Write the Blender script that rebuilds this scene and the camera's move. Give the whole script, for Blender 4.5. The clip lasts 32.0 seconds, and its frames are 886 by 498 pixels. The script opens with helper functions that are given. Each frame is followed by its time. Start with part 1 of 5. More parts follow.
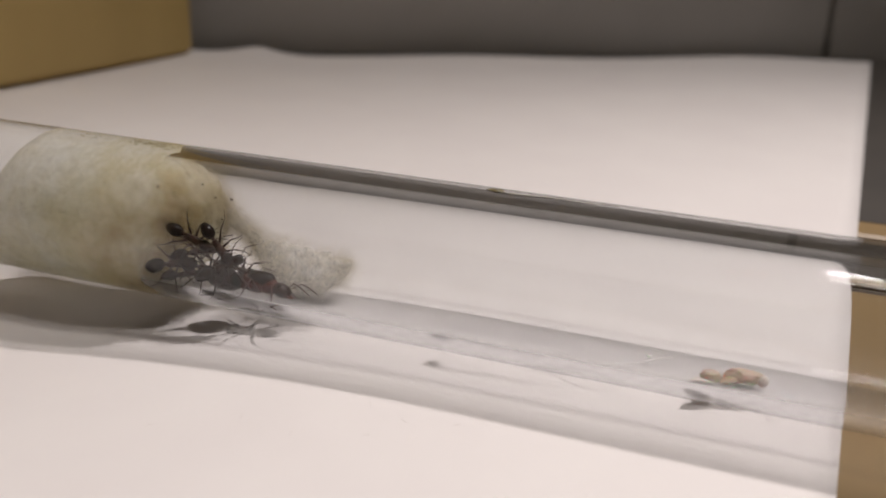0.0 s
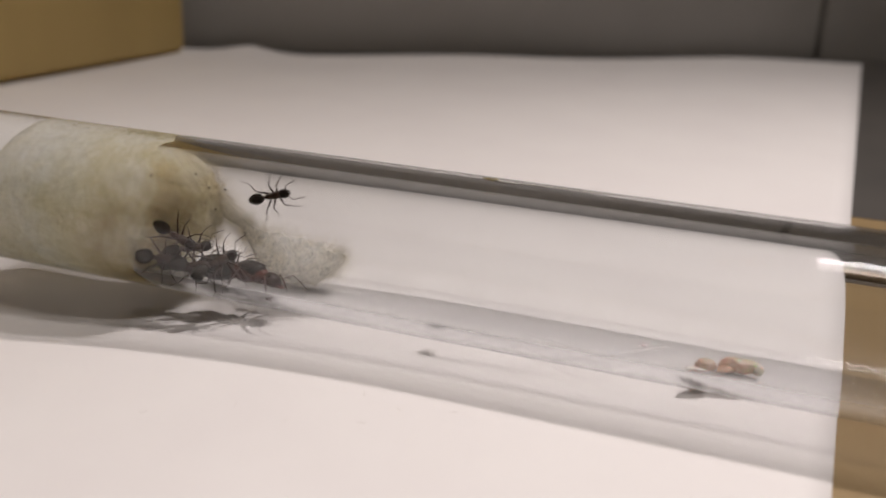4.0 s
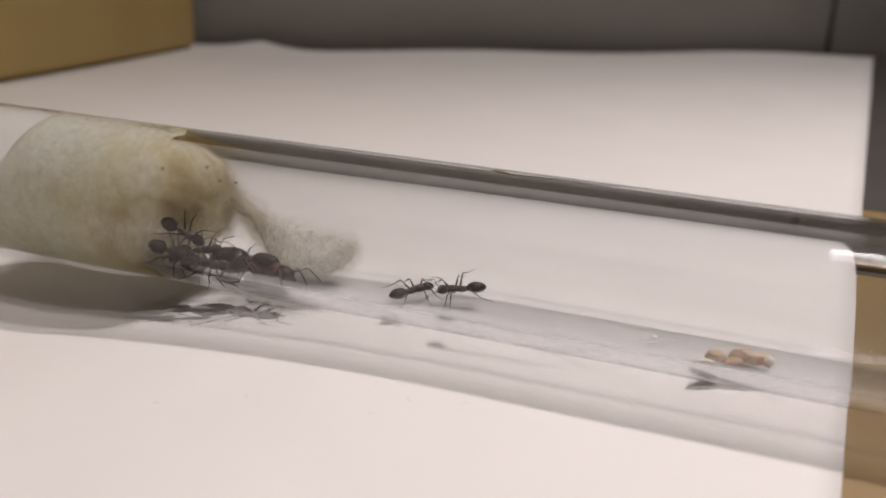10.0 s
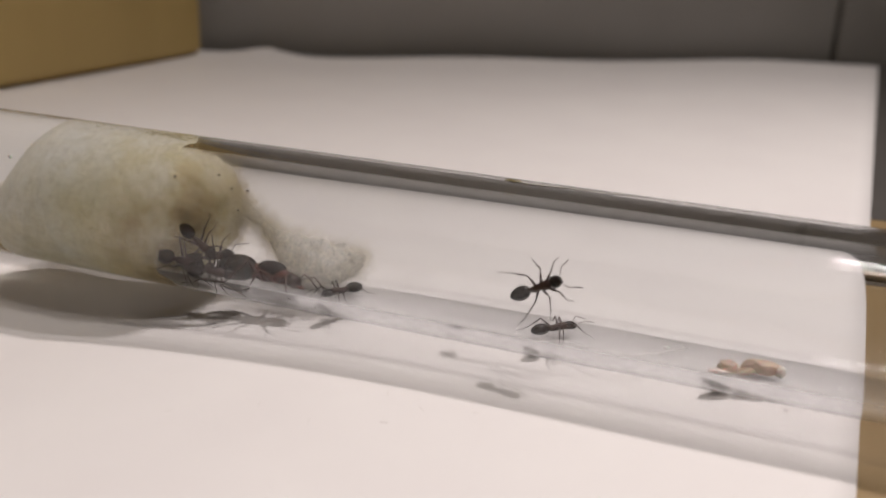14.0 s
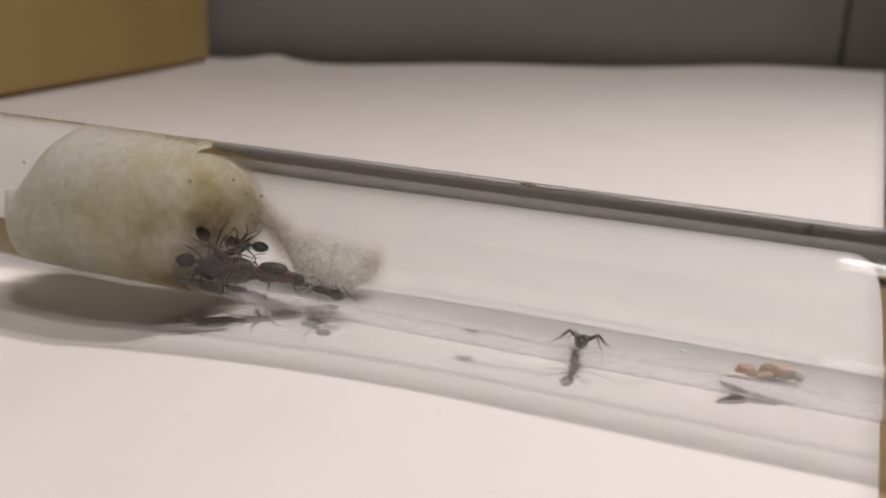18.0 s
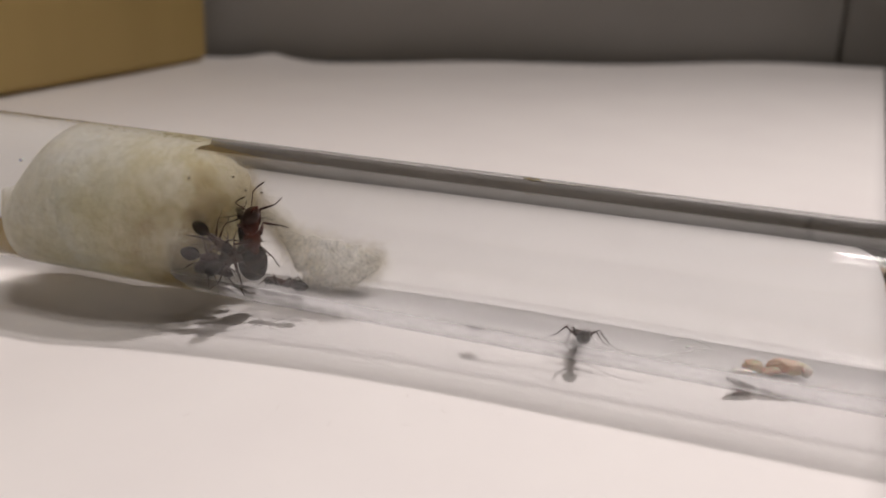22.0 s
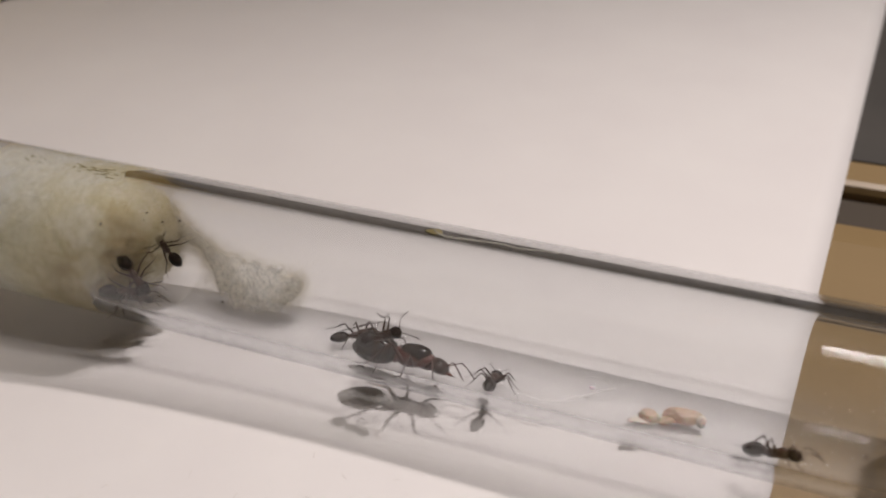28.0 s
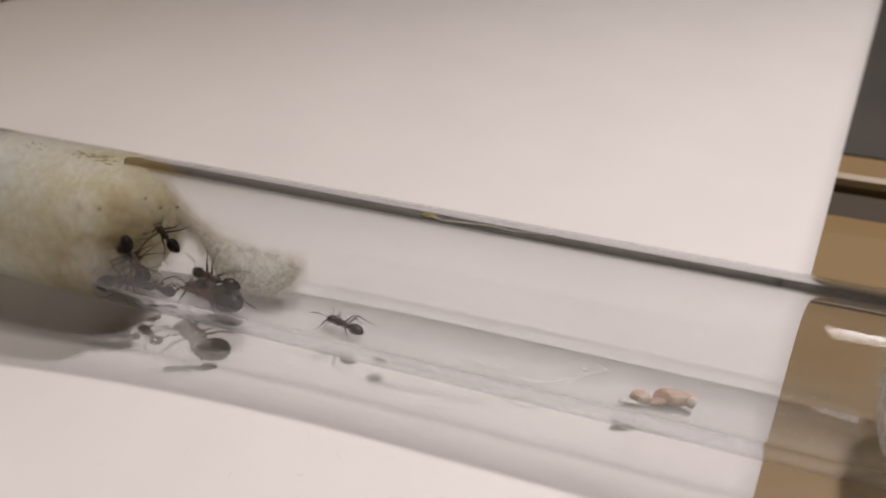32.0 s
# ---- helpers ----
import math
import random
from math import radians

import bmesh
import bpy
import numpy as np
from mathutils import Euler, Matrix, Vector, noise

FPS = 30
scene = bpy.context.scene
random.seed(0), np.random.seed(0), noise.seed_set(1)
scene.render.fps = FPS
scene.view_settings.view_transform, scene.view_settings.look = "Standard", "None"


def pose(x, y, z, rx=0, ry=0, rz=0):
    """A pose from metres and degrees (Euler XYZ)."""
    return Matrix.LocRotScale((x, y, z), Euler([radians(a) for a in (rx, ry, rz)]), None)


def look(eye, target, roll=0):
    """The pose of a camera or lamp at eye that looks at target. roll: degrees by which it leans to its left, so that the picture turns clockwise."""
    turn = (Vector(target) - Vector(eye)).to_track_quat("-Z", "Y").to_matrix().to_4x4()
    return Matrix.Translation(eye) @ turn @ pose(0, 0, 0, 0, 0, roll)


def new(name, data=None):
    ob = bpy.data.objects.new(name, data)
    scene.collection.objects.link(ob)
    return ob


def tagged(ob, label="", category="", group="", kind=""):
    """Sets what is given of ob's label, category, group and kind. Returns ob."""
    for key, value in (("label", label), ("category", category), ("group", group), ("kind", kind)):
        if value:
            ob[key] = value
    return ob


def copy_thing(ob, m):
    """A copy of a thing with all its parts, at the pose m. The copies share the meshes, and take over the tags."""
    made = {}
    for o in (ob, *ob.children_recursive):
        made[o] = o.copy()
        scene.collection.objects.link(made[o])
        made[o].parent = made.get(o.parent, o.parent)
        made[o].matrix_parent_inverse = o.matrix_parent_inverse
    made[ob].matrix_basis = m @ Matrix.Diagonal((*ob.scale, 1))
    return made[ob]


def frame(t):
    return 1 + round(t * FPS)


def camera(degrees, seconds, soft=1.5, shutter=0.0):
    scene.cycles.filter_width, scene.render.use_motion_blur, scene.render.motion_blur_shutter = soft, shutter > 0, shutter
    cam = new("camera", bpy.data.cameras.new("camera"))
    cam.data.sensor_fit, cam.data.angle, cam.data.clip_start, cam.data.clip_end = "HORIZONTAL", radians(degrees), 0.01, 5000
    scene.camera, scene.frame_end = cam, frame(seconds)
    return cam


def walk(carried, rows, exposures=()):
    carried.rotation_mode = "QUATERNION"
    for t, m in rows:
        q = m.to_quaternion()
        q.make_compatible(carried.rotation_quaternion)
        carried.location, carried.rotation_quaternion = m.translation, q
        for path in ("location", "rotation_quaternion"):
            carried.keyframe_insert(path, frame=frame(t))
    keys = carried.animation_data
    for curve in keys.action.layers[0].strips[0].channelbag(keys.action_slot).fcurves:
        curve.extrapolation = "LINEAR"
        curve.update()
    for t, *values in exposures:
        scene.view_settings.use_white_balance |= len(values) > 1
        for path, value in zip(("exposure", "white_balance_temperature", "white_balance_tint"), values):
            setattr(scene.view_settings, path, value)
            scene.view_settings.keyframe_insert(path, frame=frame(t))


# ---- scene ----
MM = 0.001
cam = camera(49.25, 32.0, soft=1.7, shutter=0.4)
cam.data.dof.use_dof, cam.data.dof.focus_distance, cam.data.dof.aperture_fstop = True, 0.094, 29
# seconds, place in millimetres, turn in degrees
PATH = [
    (0.0, 33.69, -80.79, 42.12, 69.23, -2.00, 20.01),
    (0.5, 33.61, -80.81, 41.92, 69.29, -2.04, 19.75),
    (1.0, 33.49, -81.42, 41.30, 69.41, -2.15, 19.63),
    (1.5, 32.94, -81.39, 40.81, 69.52, -2.32, 19.64),
    (2.0, 32.83, -81.14, 40.30, 69.57, -2.39, 19.49),
    (2.5, 33.29, -81.01, 40.50, 69.57, -2.43, 19.35),
    (3.0, 32.92, -81.07, 40.63, 69.51, -2.48, 19.30),
    (3.5, 33.23, -81.10, 40.58, 69.54, -2.37, 19.43),
    (5.5, 33.73, -81.33, 40.66, 69.64, -2.28, 19.75),
    (6.0, 34.02, -81.26, 40.72, 69.45, -2.12, 19.96),
    (6.5, 34.04, -81.13, 40.62, 69.37, -2.02, 19.99),
    (7.0, 34.00, -81.24, 40.58, 69.33, -2.01, 20.06),
    (7.5, 34.24, -81.30, 40.57, 69.26, -2.02, 20.05),
    (8.0, 34.24, -81.48, 40.47, 69.26, -1.88, 20.14),
    (8.5, 33.96, -81.80, 40.47, 69.31, -1.98, 20.01),
    (9.0, 33.88, -81.73, 40.78, 69.27, -2.03, 19.92),
    (9.5, 33.36, -81.65, 40.26, 69.19, -1.90, 19.95),
    (10.0, 33.64, -81.51, 40.29, 69.35, -2.00, 20.07),
    (10.5, 33.47, -81.51, 40.05, 69.35, -1.95, 19.96),
    (11.0, 32.96, -81.59, 40.01, 69.39, -2.10, 19.88),
    (11.5, 32.35, -81.66, 39.81, 69.32, -2.25, 19.84),
    (12.0, 32.42, -81.45, 40.04, 69.44, -2.22, 20.03),
    (12.5, 32.06, -81.56, 39.90, 69.47, -2.27, 19.99),
    (13.0, 32.34, -81.62, 40.10, 69.57, -2.21, 20.07),
    (13.5, 32.51, -81.55, 40.19, 69.68, -2.19, 20.22),
    (14.0, 32.62, -81.84, 40.57, 69.68, -2.21, 20.19),
    (14.5, 32.59, -82.09, 40.28, 69.63, -2.07, 20.27),
    (16.5, 31.54, -81.97, 39.89, 70.17, -2.09, 20.50),
    (17.0, 31.71, -82.07, 39.94, 70.25, -2.01, 20.45),
    (17.5, 31.82, -82.20, 39.82, 70.34, -2.03, 20.43),
    (18.0, 31.60, -82.17, 40.09, 70.16, -2.01, 20.37),
    (18.5, 31.45, -82.24, 39.90, 70.17, -2.02, 20.38),
    (19.0, 31.38, -82.37, 39.74, 70.22, -2.03, 20.39),
    (19.5, 31.49, -82.48, 39.47, 70.31, -2.15, 20.30),
    (20.0, 31.49, -82.20, 38.88, 70.35, -1.95, 20.26),
    (20.5, 31.96, -82.71, 39.56, 70.73, -1.91, 20.17),
    (21.0, 31.70, -82.37, 39.15, 70.49, -1.84, 20.27),
    (21.5, 31.22, -81.78, 38.95, 70.51, -1.87, 20.09),
    (22.0, 30.82, -81.60, 39.41, 70.18, -1.83, 20.09),
    (22.3, 30.54, -77.56, 47.53, 63.33, -0.87, 20.70),
    (22.5, 31.26, -78.71, 53.63, 62.23, 0.19, 21.87),
    (22.7, 33.44, -70.36, 61.59, 59.16, 1.43, 22.14),
    (23.0, 32.25, -62.87, 63.93, 55.28, 1.05, 21.37),
    (23.5, 27.32, -58.68, 68.41, 50.97, 0.04, 19.50),
    (24.0, 24.75, -58.28, 68.13, 48.46, 0.58, 20.75),
    (24.5, 26.00, -59.82, 67.13, 49.79, 1.14, 21.60),
    (26.5, 34.53, -65.94, 63.40, 55.90, 1.71, 22.61),
    (27.0, 34.68, -66.34, 62.94, 56.47, 1.57, 22.70),
    (27.5, 35.64, -66.23, 62.39, 56.71, 1.34, 22.38),
    (28.0, 39.03, -66.74, 61.87, 56.95, 1.23, 21.69),
    (28.5, 40.58, -67.00, 61.36, 56.99, 0.92, 21.08),
    (29.0, 41.39, -67.00, 60.90, 57.02, 1.12, 21.34),
    (29.5, 41.48, -67.26, 60.48, 57.02, 1.31, 21.38),
    (30.0, 41.35, -67.38, 60.69, 56.92, 1.29, 21.58),
    (30.5, 41.36, -67.61, 60.57, 56.98, 1.50, 21.83),
    (31.0, 40.96, -67.80, 60.25, 57.13, 1.41, 21.95),
    (31.5, 40.90, -68.52, 60.56, 57.11, 1.35, 21.81),
    (32.0, 40.43, -68.74, 60.41, 57.57, 1.17, 21.76),
]
walk(cam, [(t, pose(x * MM, y * MM, z * MM, rx, ry, rz)) for t, x, y, z, rx, ry, rz in PATH], exposures=[(0, 0), (22, 0), (23.2, -0.1), (32, -0.1)])

# ---- light: one desk lamp above and behind the tube, one ceiling lamp of the room, one added fill ----
world = bpy.data.worlds.new("room_dusk")
scene.world = world
world.use_nodes = True
world.node_tree.nodes["Background"].inputs[0].default_value = (1.0, 0.93, 0.88, 1)
world.node_tree.nodes["Background"].inputs[1].default_value = 0.05


def area_lamp(name, eye, target, size, watts, colour, spread):
    data = bpy.data.lights.new(name, "AREA")
    data.shape, data.size, data.energy, data.color, data.spread = "DISK", size, watts, colour, radians(spread)
    ob = new(name, data)
    ob.matrix_world = look(eye, target)
    return ob


# seven close small spots stand in for the desk lamp's head and soften its shadow
for k in range(7):
    data = bpy.data.lights.new("desk_lamp_spot", "SPOT")
    data.energy, data.color, data.shadow_soft_size = 1.54, (1.0, 0.897, 0.865), 0.002
    data.spot_size, data.spot_blend = radians(78), 0.95
    ob = new("desk_lamp_spot", data)
    spin = 2 * math.pi * k / 6
    off = (0.012 * math.cos(spin), 0.012 * math.sin(spin)) if k < 6 else (0, 0)
    ob.matrix_world = look((0.125 + off[0], 0.215 + off[1], 0.500), (0.178, -0.150, 0))
# the ceiling lamp's bright tube, and a wide weak panel added as soft fill
for name, watts, length, width in (("ceiling_lamp_tube", 6.0, 0.36, 0.14), ("ceiling_soft_fill", 0.5, 1.00, 0.70)):
    lamp = area_lamp(name, (0.31, 0.06, 1.45), (0.31, 0.06, 0), 0.22, watts, (1.0, 0.91, 0.86), 180)
    lamp.data.shape, lamp.data.size, lamp.data.size_y = "RECTANGLE", length, width
scene.view_settings.exposure = 0.0
scene.cycles.blur_glossy = 0.0
scene.cycles.caustics_refractive, scene.cycles.caustics_reflective = True, False


# tube size: outer and inner radius, height of its axis
RO, RI = 0.0080, 0.0066
AXIS = RO + 0.00005


# ---- materials ----
def material(name, colour, rough=0.5, metal=0.0, **more):
    m = bpy.data.materials.new(name)
    m.use_nodes = True
    b = m.node_tree.nodes["Principled BSDF"]
    b.inputs["Base Color"].default_value = (*colour, 1)
    b.inputs["Roughness"].default_value = rough
    b.inputs["Metallic"].default_value = metal
    for key, value in more.items():
        b.inputs[key.replace("_", " ")].default_value = value
    return m, m.node_tree.nodes, m.node_tree.links, b


def grain(m, nodes, links, b, colours, scale, detail=4.0, stretch=(1, 1, 1), bump=0.0, bump_scale=None, depth=0.0002, at=(0.3, 0.7), second=None):
    """Colour variation from stretched noise at one or two scales, and fine relief."""
    tc = nodes.new("ShaderNodeTexCoord")
    mp = nodes.new("ShaderNodeMapping")
    mp.inputs["Scale"].default_value = stretch
    links.new(tc.outputs["Object"], mp.inputs["Vector"])
    n = nodes.new("ShaderNodeTexNoise")
    n.inputs["Scale"].default_value, n.inputs["Detail"].default_value = scale, detail
    links.new(mp.outputs["Vector"], n.inputs["Vector"])
    r = nodes.new("ShaderNodeValToRGB")
    r.color_ramp.elements[0].position, r.color_ramp.elements[1].position = at
    r.color_ramp.elements[0].color = (*colours[0], 1)
    r.color_ramp.elements[1].color = (*colours[1], 1)
    links.new(n.outputs["Fac"], r.inputs["Fac"])
    out = r.outputs["Color"]
    if second:
        n2 = nodes.new("ShaderNodeTexNoise")
        n2.inputs["Scale"].default_value, n2.inputs["Detail"].default_value = second[0], 5
        links.new(tc.outputs["Object"], n2.inputs["Vector"])
        r2 = nodes.new("ShaderNodeValToRGB")
        r2.color_ramp.elements[0].position, r2.color_ramp.elements[1].position = 0.35, 0.68
        r2.color_ramp.elements[0].color = (*second[1], 1)
        r2.color_ramp.elements[1].color = (*second[2], 1)
        links.new(n2.outputs["Fac"], r2.inputs["Fac"])
        mx = nodes.new("ShaderNodeMix")
        mx.data_type, mx.blend_type = "RGBA", "MULTIPLY"
        mx.inputs[0].default_value = 1.0
        links.new(out, mx.inputs[6])
        links.new(r2.outputs["Color"], mx.inputs[7])
        out = mx.outputs[2]
    links.new(out, b.inputs["Base Color"])
    if bump:
        nb = nodes.new("ShaderNodeTexNoise")
        nb.inputs["Scale"].default_value, nb.inputs["Detail"].default_value = bump_scale or scale, 6
        links.new(mp.outputs["Vector"], nb.inputs["Vector"])
        bp = nodes.new("ShaderNodeBump")
        bp.inputs["Strength"].default_value, bp.inputs["Distance"].default_value = bump, depth
        links.new(nb.outputs["Fac"], bp.inputs["Height"])
        links.new(bp.outputs["Normal"], b.inputs["Normal"])
    return m


def glass_material():
    m, nodes, links, b = material("clear_glass", (0.985, 0.99, 0.988), 0.0, IOR=1.47)
    b.inputs["Transmission Weight"].default_value = 1.0
    b.inputs["Specular Tint"].default_value = (0.72, 0.72, 0.72, 1)
    return m


def film_material():
    """A thin even tint, a little patchy, added to dim the light that passes the glass."""
    m, nodes, links, b = material("dimming_film", (1, 1, 1), 0.2)
    nodes.remove(b)
    tc = nodes.new("ShaderNodeTexCoord")
    mp = nodes.new("ShaderNodeMapping")
    mp.inputs["Scale"].default_value = (0.25, 1, 1)
    links.new(tc.outputs["Object"], mp.inputs["Vector"])
    n = nodes.new("ShaderNodeTexNoise")
    n.inputs["Scale"].default_value, n.inputs["Detail"].default_value = 240, 4
    links.new(mp.outputs["Vector"], n.inputs["Vector"])
    r = nodes.new("ShaderNodeValToRGB")
    r.color_ramp.elements[0].position, r.color_ramp.elements[1].position = 0.30, 0.70
    r.color_ramp.elements[0].color, r.color_ramp.elements[1].color = (0.935, 0.938, 0.945, 1), (0.960, 0.963, 0.968, 1)
    links.new(n.outputs["Fac"], r.inputs["Fac"])
    tr = nodes.new("ShaderNodeBsdfTransparent")
    links.new(r.outputs[0], tr.inputs[0])
    links.new(tr.outputs[0], nodes["Material Output"].inputs["Surface"])
    return m


def water_material():
    """Water behind the wet plug; its index is the one from glass into water."""
    m, nodes, links, b = material("clear_water", (0.97, 0.975, 0.95), 0.0, IOR=0.905)
    b.inputs["Transmission Weight"].default_value = 1.0
    return m


def dust_material():
    """Thin pale dust, thickest on the floor of the bore, that lets most light through."""
    m, nodes, links, b = material("floor_dust", (0.8, 0.8, 0.8), 0.9)
    nodes.remove(b)
    tc = nodes.new("ShaderNodeTexCoord")
    sep = nodes.new("ShaderNodeSeparateXYZ")
    links.new(tc.outputs["Object"], sep.inputs[0])
    low = nodes.new("ShaderNodeMapRange")
    low.interpolation_type = "SMOOTHSTEP"
    low.inputs[1].default_value, low.inputs[2].default_value = AXIS - 0.40 * RI, AXIS - 0.97 * RI
    low.inputs[3].default_value, low.inputs[4].default_value = 0.0, 0.16
    links.new(sep.outputs["Z"], low.inputs[0])
    n = nodes.new("ShaderNodeTexNoise")
    n.inputs["Scale"].default_value, n.inputs["Detail"].default_value = 420, 5
    links.new(tc.outputs["Object"], n.inputs["Vector"])
    r = nodes.new("ShaderNodeMapRange")
    r.inputs[1].default_value, r.inputs[2].default_value = 0.2, 0.8
    r.inputs[3].default_value, r.inputs[4].default_value = 0.55, 1.2
    links.new(n.outputs["Fac"], r.inputs[0])
    mul = nodes.new("ShaderNodeMath")
    mul.operation = "MULTIPLY"
    links.new(low.outputs[0], mul.inputs[0])
    links.new(r.outputs[0], mul.inputs[1])
    d, t = nodes.new("ShaderNodeBsdfDiffuse"), nodes.new("ShaderNodeBsdfTranslucent")
    for q in (d, t):
        q.inputs["Color"].default_value = (0.84, 0.83, 0.82, 1)
    both = nodes.new("ShaderNodeMixShader")
    links.new(d.outputs[0], both.inputs[1])
    links.new(t.outputs[0], both.inputs[2])
    tr = nodes.new("ShaderNodeBsdfTransparent")
    mx = nodes.new("ShaderNodeMixShader")
    links.new(mul.outputs[0], mx.inputs[0])
    links.new(tr.outputs[0], mx.inputs[1])
    links.new(both.outputs[0], mx.inputs[2])
    links.new(mx.outputs[0], nodes["Material Output"].inputs["Surface"])
    return m


M_WATER = water_material()
M_DUST = dust_material()
M_GLASS = glass_material()
M_FILM = film_material()
M_PAPER = grain(*material("white_paper", (0.8, 0.78, 0.77), 0.75), ((0.80, 0.775, 0.77), (0.83, 0.81, 0.80)), 60, 5, bump=0.25, bump_scale=900, depth=0.00004, second=(9, (0.965, 0.96, 0.96), (1, 1, 1)))
M_WOOD = grain(*material("table_wood", (0.4, 0.27, 0.13), 0.45), ((0.21, 0.14, 0.060), (0.285, 0.195, 0.088)), 22, 6, (0.12, 1, 1), bump=0.3, bump_scale=60, depth=0.0002)
M_BOXWOOD = grain(*material("box_wood", (0.45, 0.3, 0.12), 0.5), ((0.42, 0.30, 0.11), (0.56, 0.41, 0.16)), 26, 6, (1, 1, 0.1), bump=0.3, bump_scale=60, depth=0.0002)
M_DARK = grain(*material("dark_worktop", (0.06, 0.055, 0.05), 0.5), ((0.045, 0.042, 0.038), (0.075, 0.068, 0.06)), 40, 5, bump=0.2, bump_scale=400, depth=0.0001)
M_WALL = grain(*material("grey_wall_paint", (0.1, 0.098, 0.094), 0.7), ((0.34, 0.33, 0.312), (0.42, 0.405, 0.385)), 18, 5, bump=0.25, bump_scale=300, depth=0.0002)
# dark colour stands in for the shade down in seam and groove
M_SEAM = material("seam_shadow_gap", (0.060, 0.046, 0.032), 0.8)[0]
# pale, so that the unseen walls bounce fill into the shadows
M_ROOM = grain(*material("room_plaster", (0.8, 0.78, 0.75), 0.8), ((0.78, 0.76, 0.73), (0.83, 0.81, 0.78)), 3, 4, bump=0.2, bump_scale=80, depth=0.001)
M_FLOOR = grain(*material("room_floor_wood", (0.3, 0.2, 0.12), 0.5), ((0.25, 0.17, 0.1), (0.34, 0.23, 0.14)), 6, 5, (0.2, 1, 1), bump=0.2, bump_scale=30, depth=0.0005)


# ---- building tools ----
def finish(bm, name, mat, smooth=True):
    bmesh.ops.recalc_face_normals(bm, faces=bm.faces)
    me = bpy.data.meshes.new(name)
    bm.to_mesh(me)
    bm.free()
    me.materials.append(mat)
    if smooth:
        me.polygons.foreach_set("use_smooth", [True] * len(me.polygons))
    return me


def part(name, bm, mat, parent=None, label="", smooth=True):
    ob = new(name, finish(bm, name, mat, smooth))
    ob.parent = parent
    if label:
        ob["label"] = label
    return ob


def rings(loops, closed_start=True, closed_end=True, bm=None):
    """Skin a row of equal rings of points."""
    bm = bm or bmesh.new()
    made = [[bm.verts.new(p) for p in loop] for loop in loops]
    n = len(made[0])
    for a, b in zip(made, made[1:]):
        for i in range(n):
            bm.faces.new((a[i], a[(i + 1) % n], b[(i + 1) % n], b[i]))
    if closed_start:
        bm.faces.new(made[0][::-1])
    if closed_end:
        bm.faces.new(made[-1])
    return bm


def slab(x0, y0, z0, x1, y1, z1, bevel=0.0, bm=None):
    bm = bm or bmesh.new()
    g = bmesh.ops.create_cube(bm, size=1)
    bmesh.ops.transform(bm, matrix=Matrix.LocRotScale(((x0 + x1) / 2, (y0 + y1) / 2, (z0 + z1) / 2), None, (x1 - x0, y1 - y0, z1 - z0)), verts=g["verts"])
    if bevel:
        bmesh.ops.bevel(bm, geom=list({e for v in g["verts"] for e in v.link_edges}), offset=bevel, segments=2, affect="EDGES", profile=0.5)
    return bm


def prism(points, z0, z1, bm=None):
    bm = bm or bmesh.new()
    lo = [bm.verts.new((x, y, z0)) for x, y in points]
    hi = [bm.verts.new((x, y, z1)) for x, y in points]
    n = len(points)
    bm.faces.new(lo[::-1])
    bm.faces.new(hi)
    for i in range(n):
        bm.faces.new((lo[i], lo[(i + 1) % n], hi[(i + 1) % n], hi[i]))
    return bm


# ---- the setting ----
PAPER_T = 0.00025
TABLE = -PAPER_T
WALL_A, WALL_B = Vector((-0.3025, 0.0310, 0)), Vector((0.300, 0.3495, 0))
along = (WALL_B - WALL_A).normalized()
out = Vector((along.y, -along.x, 0))


def ease(x, a, b):
    u = min(max((x - a) / (b - a), 0), 1)
    return u * u * (3 - 2 * u)


def dip(x, y):
    """The worn table sags a little under the closed end of the tube and before it."""
    return -min(1.3 * max(0.012 - x, 0) ** 2, 0.0029) * ease(x, -0.084, -0.064) * ease(-y, -0.0435, -0.010)


